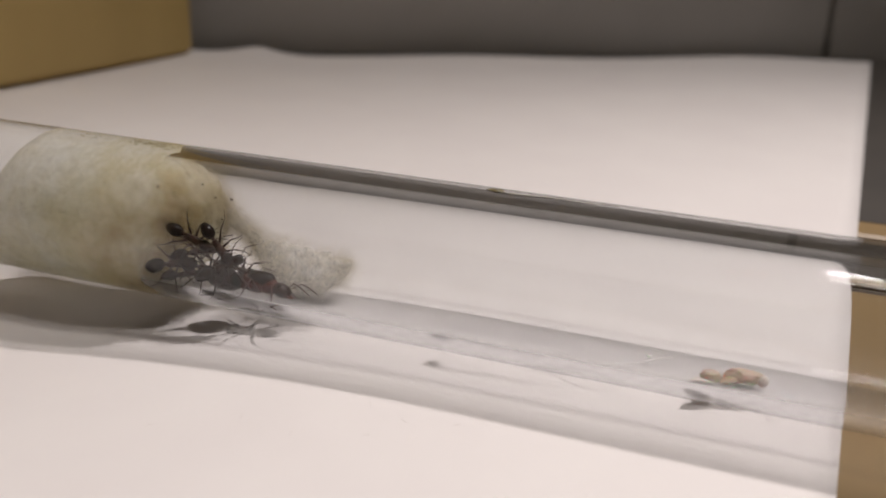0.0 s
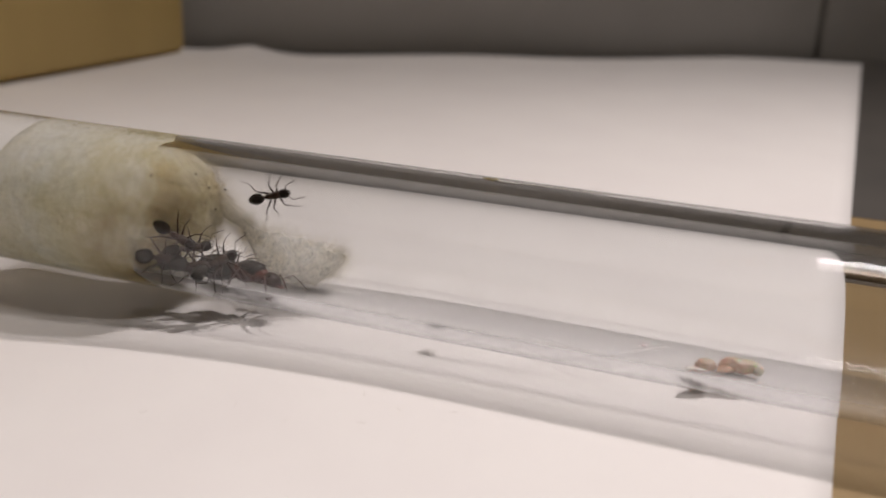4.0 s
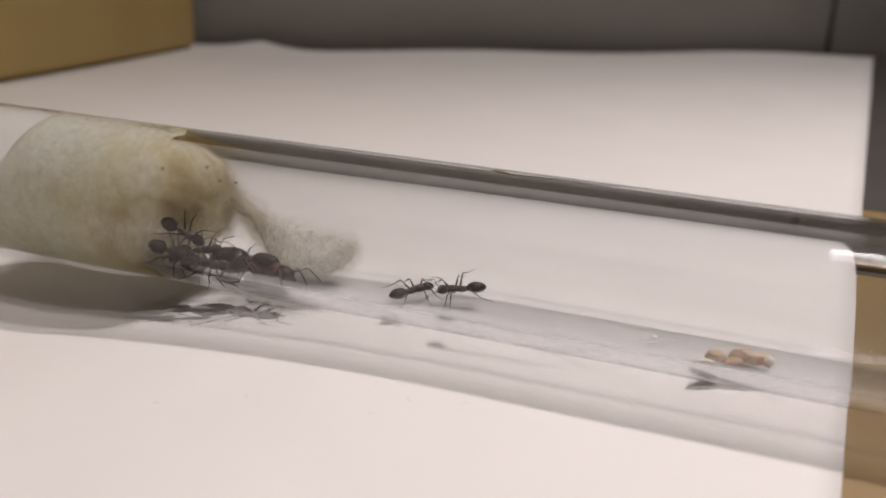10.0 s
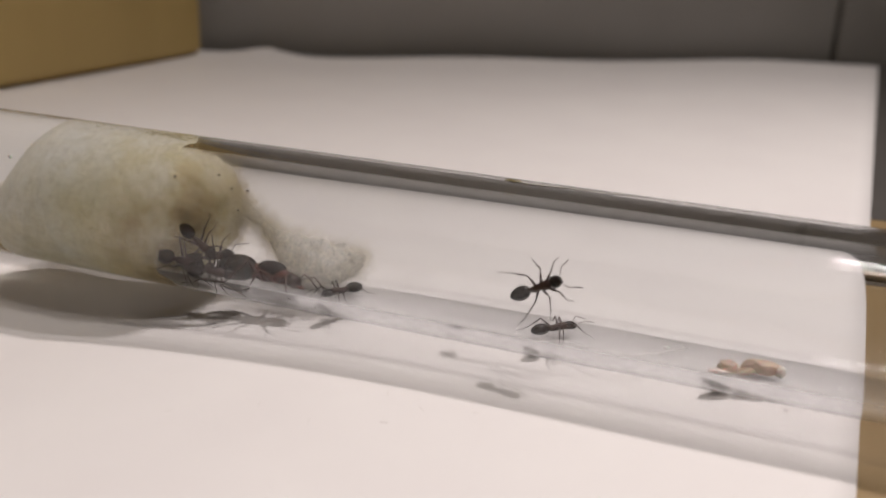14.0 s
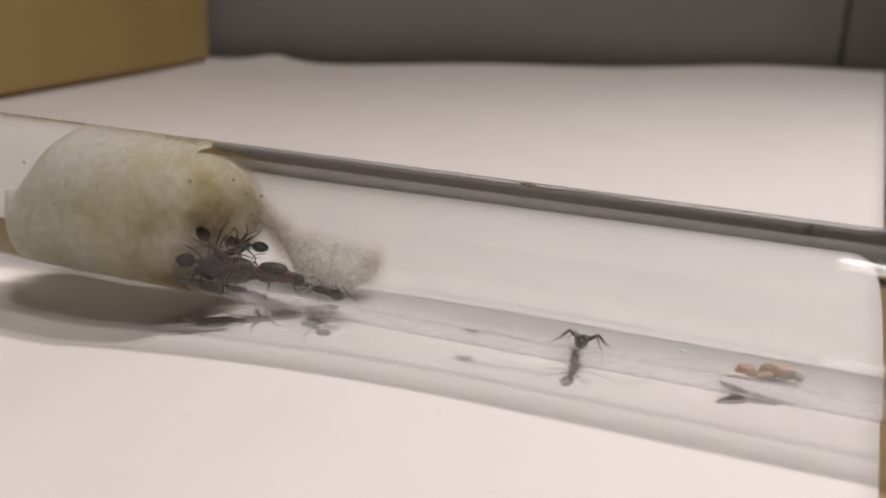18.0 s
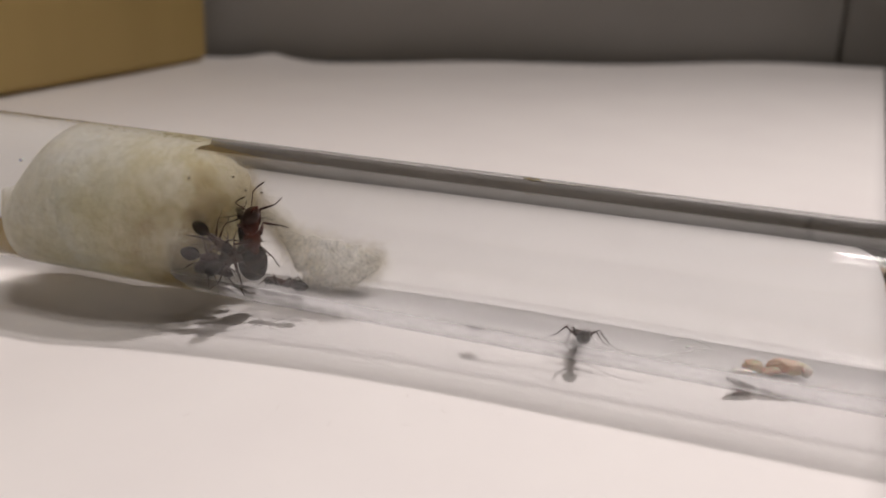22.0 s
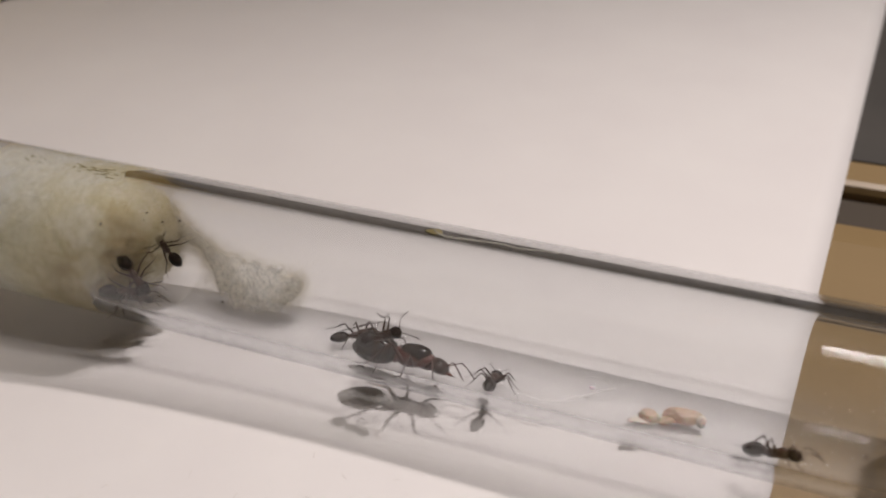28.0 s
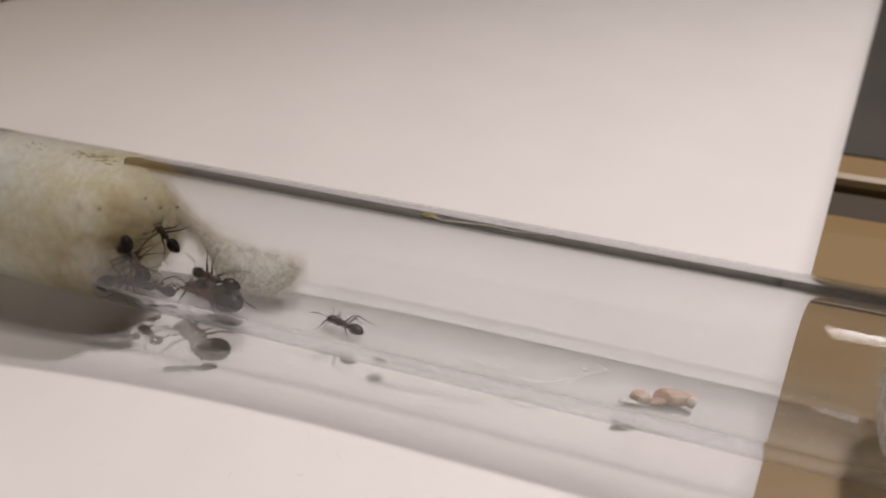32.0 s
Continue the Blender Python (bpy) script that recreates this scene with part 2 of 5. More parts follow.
def table():
    bm = bmesh.new()
    xs = [-0.60] + [-0.100 + 0.004 * k for k in range(36)] + [0.60]
    ys = [-0.45] + [-0.120 + 0.00548 * k for k in range(31)]
    edge = [0.0008 if k in (0, len(ys) - 1) else 0 for k in range(len(ys))]
    top = [[bm.verts.new((x, y, TABLE - 0.00005 - e + dip(x, y))) for x in xs] for y, e in zip(ys, edge)]
    for a, b in zip(top, top[1:]):
        for i in range(len(xs) - 1):
            bm.faces.new((a[i], a[i + 1], b[i + 1], b[i]))
    rim = [top[0][i] for i in range(len(xs) - 1)] + [r[-1] for r in top[:-1]] + [top[-1][i] for i in range(len(xs) - 1, 0, -1)] + [r[0] for r in top[:0:-1]]
    low = [bm.verts.new((v.co.x, v.co.y, -0.03)) for v in rim]
    for i in range(len(rim)):
        k = (i + 1) % len(rim)
        bm.faces.new((rim[i], low[i], low[k], rim[k]))
    bm.faces.new(low)
    ob = tagged(new("table", finish(bm, "table", M_WOOD, False)), "tan wooden table top under the paper sheet", "table", kind="structure")
    rail = tagged(new("table_rail", finish(slab(-0.60, 0.0535, TABLE - 0.03, 0.60, 0.0612, TABLE, 0.0012), "table_rail", M_WOOD, False)), "narrow tan wooden rail behind a dark groove", "rail", kind="structure")
    gap = tagged(new("groove", finish(slab(-0.60, 0.0446, TABLE - 0.03, 0.60, 0.0534, TABLE - 0.0022), "groove", M_SEAM, False)), "dark groove between two table boards", "groove", kind="structure")
    dark = prism([(-0.60, 0.0613), (0.60, 0.0613), (0.60, 0.55), (-0.60, 0.55)], TABLE - 0.03, TABLE - 0.0003)
    tagged(new("worktop", finish(dark, "worktop", M_DARK, False)), "dark grey matt worktop behind the table", "worktop", kind="structure")


def wall():
    bm = bmesh.new()
    up = Vector((0, 0, 1))
    seam_x = 0.0425
    s = (seam_x - WALL_A.x) / along.x
    length = (WALL_B - WALL_A).length
    panels = [("wall_north", 0, s - 0.0006), ("wall_north_panel", s + 0.0006, length)]
    for name, a, b in panels:
        pts = [WALL_A + along * a, WALL_A + along * b, WALL_A + along * b - out * 0.01, WALL_A + along * a - out * 0.01]
        bm = prism([(p.x, p.y) for p in pts], TABLE - 0.0002, 1.0)
        bmesh.ops.bevel(bm, geom=[e for e in bm.edges if abs(e.verts[0].co.z - e.verts[1].co.z) > 0.1], offset=0.0006, segments=2, affect="EDGES")
        tagged(new(name, finish(bm, name, M_WALL, False)), "dark grey painted wall panel with a vertical seam", "wall", kind="structure")
    pts = [WALL_A - out * 0.0102, WALL_B - out * 0.0102, WALL_B - out * 0.012, WALL_A - out * 0.012]
    tagged(new("wall_backing", finish(prism([(p.x, p.y) for p in pts], TABLE - 0.0002, 1.0), "wall_backing", M_SEAM, False)), "dark sheet behind the wall panels, for the seam's shade", "wall", kind="structure")


def room():
    """Added floor, walls and ceiling far round the table, out of view; the pale plaster bounces fill."""
    for name, a in (("floor", (-2.0, -2.0, -0.78, 2.0, 1.6, -0.74)), ("ceiling", (-2.0, -2.0, 1.70, 2.0, 1.6, 1.74)), ("wall_south", (-2.0, -2.04, -0.74, 2.0, -2.0, 1.70)), ("wall_back", (-2.0, 1.6, -0.74, 2.0, 1.64, 1.70)), ("wall_west", (-2.04, -2.0, -0.74, -2.0, 1.6, 1.70)), ("wall_east", (2.0, -2.0, -0.74, 2.04, 1.6, 1.70))):
        tagged(new(name, finish(slab(*a), name, M_FLOOR if name == "floor" else M_ROOM, False)), "plain %s of the dim room" % name.split("_")[0], name.split("_")[0], kind="structure")


def paper():
    """A white sheet, its far edge wavy and a little raised."""
    bm = bmesh.new()
    nx, ny = 60, 90
    grid = []
    for j in range(ny + 1):
        v = j / ny
        row = []
        for i in range(nx + 1):
            u = i / nx
            x0, y0 = -0.150 + 0.012 * v, -0.091
            # right edge leans; far edge follows the wall
            xr = 0.0427 + 0.0575 * (-0.091)
            near = Vector((x0 + u * (xr - x0), -0.091))
            far_x = -0.1325 + u * (0.0545 + 0.1325)
            far_y = 0.1155 + (far_x + 0.1325) * 0.4975
            far_y += 0.0030 * math.sin(far_x * 40 + 1.0) + 0.004 * max(0, (far_x + 0.03) / 0.08) * 0.5
            p = near.lerp(Vector((far_x, far_y)), v)
            lift = max(0, v - 0.80) / 0.20
            z = 0.0004 * lift * lift * (1 + math.sin(u * 17)) + 0.00012 * noise.noise((p.x * 12, p.y * 12, 3)) * (1 if v > 0.5 else 0)
            corner = max(0, 1 - math.hypot(p.x + 0.0925, p.y - 0.1335) / 0.014)
            z += 0.0022 * corner * corner
            row.append((p.x, p.y, max(z, 0) + dip(p.x, p.y)))
        grid.append(row)
    top = [[bm.verts.new(p) for p in row] for row in grid]
    low = [[bm.verts.new((p[0], p[1], p[2] - PAPER_T)) for p in row] for row in grid]
    for j in range(ny):
        for i in range(nx):
            bm.faces.new((top[j][i], top[j][i + 1], top[j + 1][i + 1], top[j + 1][i]))
            bm.faces.new((low[j][i], low[j + 1][i], low[j + 1][i + 1], low[j][i + 1]))
    rim = [(0, i) for i in range(nx)] + [(j, nx) for j in range(ny)] + [(ny, i) for i in range(nx, 0, -1)] + [(j, 0) for j in range(ny, 0, -1)]
    for k, (j, i) in enumerate(rim):
        b = rim[(k + 1) % len(rim)]
        bm.faces.new((top[j][i], low[j][i], low[b[0]][b[1]], top[b[0]][b[1]]))
    tagged(new("paper_sheet", finish(bm, "paper_sheet", M_PAPER)), "plain white paper sheet with wavy far edge on the table", "paper")


def wooden_box():
    """A wooden box at the end of the sheet; only one face and its corner are seen."""
    ob = tagged(new("wooden_box"), "light tan wooden box standing at the end of the paper sheet", "box")
    # one face runs from the front to the corner nearest the wall
    a, b = Vector((-0.1290, -0.0300)), Vector((-0.1050, 0.1250))
    d = (b - a).normalized()
    n = Vector((-d.y, d.x))
    pts = [a, b, b + n * 0.11, a + n * 0.11]
    bm = prism([tuple(p) for p in pts], 0.0004, 0.16)
    bmesh.ops.bevel(bm, geom=list(bm.edges), offset=0.0012, segments=2, affect="EDGES")
    part("body", bm, M_BOXWOOD, ob, smooth=False)
    c = (a + b) / 2 + n * 0.055
    bm = prism([tuple(c + (p - c) * 1.012) for p in pts], 0.1602, 0.172)
    bmesh.ops.bevel(bm, geom=list(bm.edges), offset=0.001, segments=2, affect="EDGES")
    part("lid", bm, M_BOXWOOD, ob, smooth=False)
    return ob


table()
wall()
room()
paper()
wooden_box()

# ---- the test tube: it lies along x, its axis 8 mm above the paper ----
TUBE_L, TUBE_R = -0.082, 0.072
BORE_END = -0.0366  # hidden in the cotton


def ring(x, r, n=96):
    return [(x, r * math.sin(2 * math.pi * i / n), AXIS + r * math.cos(2 * math.pi * i / n)) for i in range(n)]


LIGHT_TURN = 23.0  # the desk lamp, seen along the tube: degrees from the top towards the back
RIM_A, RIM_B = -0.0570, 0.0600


def round_at(x, turn, r):
    a = radians(turn)
    return x, r * math.sin(a), AXIS + r * math.cos(a)


def glass_strip(cells, r):
    """Faces on the outer glass from corners (x, turn), with true round normals."""
    index, verts, faces = {}, [], []
    for cell in cells:
        face = []
        for c in cell:
            k = (round(c[0], 7), round(c[1], 4))
            if k not in index:
                index[k] = len(verts)
                verts.append(k)
            if index[k] not in face:
                face.append(index[k])
        if len(face) > 2:
            faces.append(face[::-1])
    me = bpy.data.meshes.new("glass_wall")
    me.from_pydata([round_at(x, t, r) for x, t in verts], [], faces)
    me.polygons.foreach_set("use_smooth", [True] * len(me.polygons))
    me.normals_split_custom_set_from_vertices([(0, math.sin(radians(t)), math.cos(radians(t))) for _, t in verts])
    me.materials.append(M_GLASS)
    return me


def shadow_share(s):
    """Share of the outer glass made to cast shadow, by the distance from the middle of the tube (1 is its rim)."""
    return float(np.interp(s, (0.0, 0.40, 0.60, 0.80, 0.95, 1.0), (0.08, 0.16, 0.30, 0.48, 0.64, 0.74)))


def test_tube():
    ob = tagged(new("test_tube"), "clear glass test tube lying on the paper, greasy marks on top", "test tube")
    # towards its rims, as the lamp sees it, the round wall turns the light aside: that shade is shaped
    # by made-up shadow-casting teeth in the glass, which thin out towards the middle
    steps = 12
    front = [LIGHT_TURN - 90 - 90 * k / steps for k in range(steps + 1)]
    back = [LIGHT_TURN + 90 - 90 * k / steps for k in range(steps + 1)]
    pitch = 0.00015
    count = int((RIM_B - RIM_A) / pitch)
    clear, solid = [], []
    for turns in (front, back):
        share = [shadow_share(abs(math.sin(radians(t - LIGHT_TURN)))) for t in turns]
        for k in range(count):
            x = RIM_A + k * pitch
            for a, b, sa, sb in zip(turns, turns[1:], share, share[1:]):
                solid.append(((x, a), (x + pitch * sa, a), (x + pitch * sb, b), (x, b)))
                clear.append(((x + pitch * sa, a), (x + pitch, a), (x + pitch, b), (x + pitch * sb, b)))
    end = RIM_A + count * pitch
    # the rest of the outside: plain between the two toothed bands
    low = [front[-1] - (360 + front[-1] - back[0]) * k / 26 for k in range(27)]
    top = [back[-1] + (front[0] - back[-1]) * k / 22 for k in range(23)]
    for turns in (low, top):
        for a, b in zip(turns, turns[1:]):
            clear.append(((RIM_A, a), (end, a), (end, b), (RIM_A, b)))
    # the cells between the teeth cast no shadow
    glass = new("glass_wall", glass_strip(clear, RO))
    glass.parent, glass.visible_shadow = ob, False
    new("glass_shadow_teeth", glass_strip(solid, RO)).parent = ob
    # both ends and the bore; the bore ends in the wet plug, and water fills the glass behind it
    loops = []
    for k in range(13):
        a = math.pi / 2 * k / 12
        loops.append(ring(TUBE_L + RO - RO * math.cos(a), max(RO * math.sin(a), 0.00005)))
    loops += [ring(TUBE_L + RO + 0.0005, RO), ring(TUBE_L + RO + 0.002, RO), ring(-0.060, RO), ring(RIM_A, RO)]
    bottom = part("glass_bottom", rings(loops, closed_end=False), M_GLASS, ob, "round closed end of the tube")
    loops = [ring(x, RO) for x in (end, 0.064, 0.068, 0.0700, TUBE_R - 0.0015)]
    for k in range(1, 7):  # rolled lip
        a = math.pi / 6 * k
        loops.append(ring(TUBE_R - 0.0015 + 0.0011 * math.sin(a), (RO + RI) / 2 + (RO - RI) / 2 * math.cos(a)))
    loops += [ring(x, RI) for x in (0.0700, 0.068, 0.060, 0.030, 0.0, -0.030, BORE_END + 0.0005, BORE_END)]
    bore = part("glass_bore", rings(loops, closed_start=False), M_GLASS, ob, "inner face and rolled lip of the tube")
    for o in (bottom, bore):
        o.visible_shadow = False
    # an added tint round the outside dims the light through the tube
    bm = rings([ring(x, RO + 0.00002) for x in (RIM_A, TUBE_R - 0.003)], False, False)
    part("dimming_film", bm, M_FILM, ob, "thin dimming film added over the glass")
    # pale dust and droppings lie on the floor of the bore
    turns = [112 + 136 * k / 34 for k in range(35)]
    xs = [-0.0185 + 0.0685 * k / 20 for k in range(21)]
    bm = bmesh.new()
    grid = [[bm.verts.new(round_at(x, t, RI - 0.00002)) for t in turns] for x in xs]
    for a, b in zip(grid, grid[1:]):
        for i in range(len(turns) - 1):
            bm.faces.new((a[i], a[i + 1], b[i + 1], b[i]))
    part("floor_dust", bm, M_DUST, ob, "pale dust on the floor of the bore")
    return ob


def water():
    """Water shut in between the round end of the tube and the wet plug."""
    loops = []
    for k in range(13):
        a = math.pi / 2 * k / 12
        loops.append(ring(TUBE_L + RO - RI * math.cos(a), max(RI * math.sin(a), 0.00005)))
    loops += [ring(x, RI) for x in (-0.0735, -0.072, -0.060, -0.0485, BORE_END - 0.0007, BORE_END - 0.0002)]
    w = tagged(new("water", finish(rings(loops), "water", M_WATER)), "clear water shut in behind the wet cotton plug", "water")
    w.visible_shadow = False


tube = test_tube()
water()

# ---- cotton ----
def fibre_material(name, colour_a, colour_b, dirty, translucent=0.45, clear=0.0, scale=220):
    """Wet cotton wool: scattering fibres, yellowed and mouldy in patches along its length."""
    m, nodes, links, b = material(name, colour_a, 0.9)
    nodes.remove(b)
    tc = nodes.new("ShaderNodeTexCoord")
    sep = nodes.new("ShaderNodeSeparateXYZ")
    links.new(tc.outputs["Object"], sep.inputs[0])
    n1 = nodes.new("ShaderNodeTexNoise")
    n1.inputs["Scale"].default_value, n1.inputs["Detail"].default_value = scale, 6
    links.new(tc.outputs["Object"], n1.inputs["Vector"])
    n2 = nodes.new("ShaderNodeTexNoise")
    n2.inputs["Scale"].default_value, n2.inputs["Detail"].default_value = scale * 5, 4
    links.new(tc.outputs["Object"], n2.inputs["Vector"])
    # dirt grows towards the end where the ants live
    mr = nodes.new("ShaderNodeMapRange")
    mr.inputs[1].default_value, mr.inputs[2].default_value = dirty
    mr.inputs[3].default_value, mr.inputs[4].default_value = 0.0, 1.0
    links.new(sep.outputs["X"], mr.inputs[0])
    mul = nodes.new("ShaderNodeMath")
    mul.operation = "MULTIPLY"
    links.new(mr.outputs[0], mul.inputs[0])
    r0 = nodes.new("ShaderNodeValToRGB")
    r0.color_ramp.elements[0].position, r0.color_ramp.elements[1].position = 0.28, 0.70
    links.new(n1.outputs["Fac"], r0.inputs["Fac"])
    links.new(r0.outputs["Color"], mul.inputs[1])
    # and is worst round the nest, low at the front
    near = nodes.new("ShaderNodeVectorMath")
    near.operation = "DISTANCE"
    near.inputs[1].default_value = (-0.0225, -0.0042, 0.0060)
    links.new(tc.outputs["Object"], near.inputs[0])
    mr2 = nodes.new("ShaderNodeMapRange")
    mr2.inputs[1].default_value, mr2.inputs[2].default_value = 0.0140, 0.0035
    links.new(near.outputs["Value"], mr2.inputs[0])
    wild = nodes.new("ShaderNodeMath")
    wild.operation = "MULTIPLY_ADD"
    links.new(n1.outputs["Fac"], wild.inputs[0])
    links.new(mr2.outputs[0], wild.inputs[1])
    links.new(mul.outputs[0], wild.inputs[2])
    wild.use_clamp = True
    mul = wild
    base = nodes.new("ShaderNodeMix")
    base.data_type = "RGBA"
    base.inputs[6].default_value, base.inputs[7].default_value = (*colour_a, 1), (*colour_b, 1)
    both = nodes.new("ShaderNodeMath")
    both.operation, both.use_clamp = "MULTIPLY_ADD", True
    both.inputs[1].default_value, both.inputs[2].default_value = 1.6, -0.6
    links.new(n1.outputs["Fac"], both.inputs[0])
    more = nodes.new("ShaderNodeMath")
    more.operation, more.use_clamp = "MULTIPLY_ADD", True
    more.inputs[1].default_value = 0.7
    links.new(n2.outputs["Fac"], more.inputs[0])
    links.new(both.outputs[0], more.inputs[2])
    links.new(more.outputs[0], base.inputs[0])
    mx = nodes.new("ShaderNodeMix")
    mx.data_type = "RGBA"
    links.new(mul.outputs[0], mx.inputs[0])
    links.new(base.outputs[2], mx.inputs[6])
    mx.inputs[7].default_value = (0.63, 0.525, 0.30, 1)
    # dark mould in patches close round the nest
    mr3 = nodes.new("ShaderNodeMapRange")
    mr3.inputs[1].default_value, mr3.inputs[2].default_value = 0.0088, 0.0015
    links.new(near.outputs["Value"], mr3.inputs[0])
    r3 = nodes.new("ShaderNodeValToRGB")
    r3.color_ramp.elements[0].position, r3.color_ramp.elements[1].position = 0.30, 0.70
    links.new(n1.outputs["Fac"], r3.inputs["Fac"])
    patch = nodes.new("ShaderNodeMath")
    patch.operation, patch.use_clamp = "MULTIPLY", True
    links.new(mr3.outputs[0], patch.inputs[0])
    links.new(r3.outputs["Color"], patch.inputs[1])
    mould = nodes.new("ShaderNodeMix")
    mould.data_type = "RGBA"
    links.new(patch.outputs[0], mould.inputs[0])
    links.new(mx.outputs[2], mould.inputs[6])
    mould.inputs[7].default_value = (0.12, 0.085, 0.042, 1)
    mx = mould
    # fine felted strands, paler and duller
    felt = nodes.new("ShaderNodeTexNoise")
    felt.inputs["Scale"].default_value, felt.inputs["Detail"].default_value, felt.inputs["Roughness"].default_value = scale * 4.5, 6, 0.65
    felt.inputs["Distortion"].default_value = 0.5
    links.new(tc.outputs["Object"], felt.inputs["Vector"])
    rf = nodes.new("ShaderNodeValToRGB")
    rf.color_ramp.elements[0].position, rf.color_ramp.elements[1].position = 0.36, 0.60
    rf.color_ramp.elements[0].color, rf.color_ramp.elements[1].color = (0.86, 0.845, 0.80, 1), (1, 1, 1, 1)
    links.new(felt.outputs["Fac"], rf.inputs["Fac"])
    strand = nodes.new("ShaderNodeMix")
    strand.data_type, strand.blend_type = "RGBA", "MULTIPLY"
    strand.inputs[0].default_value = 0.0 if clear else 1.0
    links.new(mx.outputs[2], strand.inputs[6])
    links.new(rf.outputs["Color"], strand.inputs[7])
    mx = strand
    bp = nodes.new("ShaderNodeBump")
    bp.inputs["Strength"].default_value, bp.inputs["Distance"].default_value = 0.8, 0.00035
    links.new(n2.outputs["Fac"], bp.inputs["Height"])
    if not clear:
        p = nodes.new("ShaderNodeBsdfPrincipled")
        p.inputs["Roughness"].default_value = 0.85
        p.inputs["Subsurface Weight"].default_value = 1.0
        p.inputs["Subsurface Radius"].default_value = (1.0, 0.95, 0.82)
        p.inputs["Subsurface Scale"].default_value = 0.038 * translucent
        links.new(mx.outputs[2], p.inputs["Base Color"])
        links.new(bp.outputs["Normal"], p.inputs["Normal"])
        # the loose wad lets some light straight through between its fibres
        gap = nodes.new("ShaderNodeBsdfTransparent")
        loose = nodes.new("ShaderNodeMixShader")
        loose.inputs[0].default_value = 0.27
        links.new(p.outputs[0], loose.inputs[1])
        links.new(gap.outputs[0], loose.inputs[2])
        links.new(loose.outputs[0], nodes["Material Output"].inputs["Surface"])
        return m
    clear = max(clear, 0)
    if clear:
        p = nodes.new("ShaderNodeBsdfPrincipled")
        p.inputs["Roughness"].default_value = 0.9
        p.inputs["Subsurface Weight"].default_value = 1.0
        p.inputs["Subsurface Radius"].default_value = (1.0, 0.97, 0.9)
        p.inputs["Subsurface Scale"].default_value = 0.011 * translucent
        links.new(mx.outputs[2], p.inputs["Base Color"])
        links.new(bp.outputs["Normal"], p.inputs["Normal"])
        out = p.outputs[0]
    else:
        d = nodes.new("ShaderNodeBsdfDiffuse")
        t = nodes.new("ShaderNodeBsdfTranslucent")
        for s in (d, t):
            links.new(mx.outputs[2], s.inputs["Color"])
            links.new(bp.outputs["Normal"], s.inputs["Normal"])
        sh = nodes.new("ShaderNodeMixShader")
        sh.inputs[0].default_value = translucent
        links.new(d.outputs[0], sh.inputs[1])
        links.new(t.outputs[0], sh.inputs[2])
        out = sh.outputs[0]
    if clear:
        tr = nodes.new("ShaderNodeBsdfTransparent")
        s2 = nodes.new("ShaderNodeMixShader")
        r = nodes.new("ShaderNodeValToRGB")
        r.color_ramp.elements[0].position, r.color_ramp.elements[1].position = 0.40, 0.62
        r.color_ramp.elements[0].color, r.color_ramp.elements[1].color = (clear, clear, clear, 1), (clear * 0.6, clear * 0.6, clear * 0.6, 1)
        links.new(n2.outputs["Fac"], r.inputs["Fac"])
        links.new(r.outputs["Color"], s2.inputs[0])
        links.new(out, s2.inputs[1])
        links.new(tr.outputs[0], s2.inputs[2])
        out = s2.outputs[0]
    links.new(out, nodes["Material Output"].inputs["Surface"])
    return m


M_COTTON = fibre_material("wet_cotton", (0.985, 0.955, 0.80), (0.95, 0.86, 0.60), (-0.036, -0.0195), 0.9)
M_MOULD = grain(*material("dark_mould", (0.10, 0.07, 0.04), 0.9), ((0.085, 0.055, 0.028), (0.26, 0.18, 0.10)), 900, 4)
M_TUFT = fibre_material("loose_cotton", (0.985, 0.965, 0.91), (0.95, 0.92, 0.84), (-0.016, 0.12), 0.7, 0.66, 500)
M_FIBRE = fibre_material("cotton_fibre", (0.90, 0.88, 0.80), (0.82, 0.79, 0.66), (-0.034, 0.020), 0.6, -1)
M_TUFTFIBRE = fibre_material("loose_cotton_fibre", (0.95, 0.94, 0.89), (0.88, 0.86, 0.78), (-0.02, 0.05), 0.65, -1)
M_DRYCOTTON = fibre_material("dry_cotton", (0.90, 0.89, 0.86), (0.84, 0.83, 0.80), (0.2, 0.3), 0.5, 0.66)


def strands(spots, count, length, radius, seed, bound=RI - 0.00012):
    """Many fine curly fibres, each a three-sided thread, as one mesh."""
    rnd = random.Random(seed)
    verts, faces = [], []
    for _ in range(count):
        p = Vector(rnd.choice(spots)) + Vector([rnd.gauss(0, 0.0004) for _ in range(3)])
        d = Vector([rnd.gauss(0, 1) for _ in range(3)]).normalized()
        steps = rnd.randint(5, 8)
        step = length * rnd.uniform(0.5, 1.3) / steps
        base = len(verts)
        n = 0
        for k in range(steps + 1):
            yz = Vector((p.y, p.z - AXIS))
            if yz.length > bound:
                yz *= bound / yz.length
                p = Vector((p.x, yz.x, yz.y + AXIS))
            side = d.orthogonal().normalized()
            other = d.cross(side)
            r = radius * (1 - 0.6 * k / steps)
            for a in range(3):
                w = 2 * math.pi * a / 3
                verts.append(p + side * (r * math.cos(w)) + other * (r * math.sin(w)))
            n += 1
            d = (d + Vector([rnd.gauss(0, 0.55) for _ in range(3)])).normalized()
            p = p + d * step
        for k in range(n - 1):
            for a in range(3):
                i, j = base + 3 * k + a, base + 3 * k + (a + 1) % 3
                faces.append((i, j, j + 3, i + 3))
    me = bpy.data.meshes.new("fibres")
    me.from_pydata(verts, [], faces)
    return me


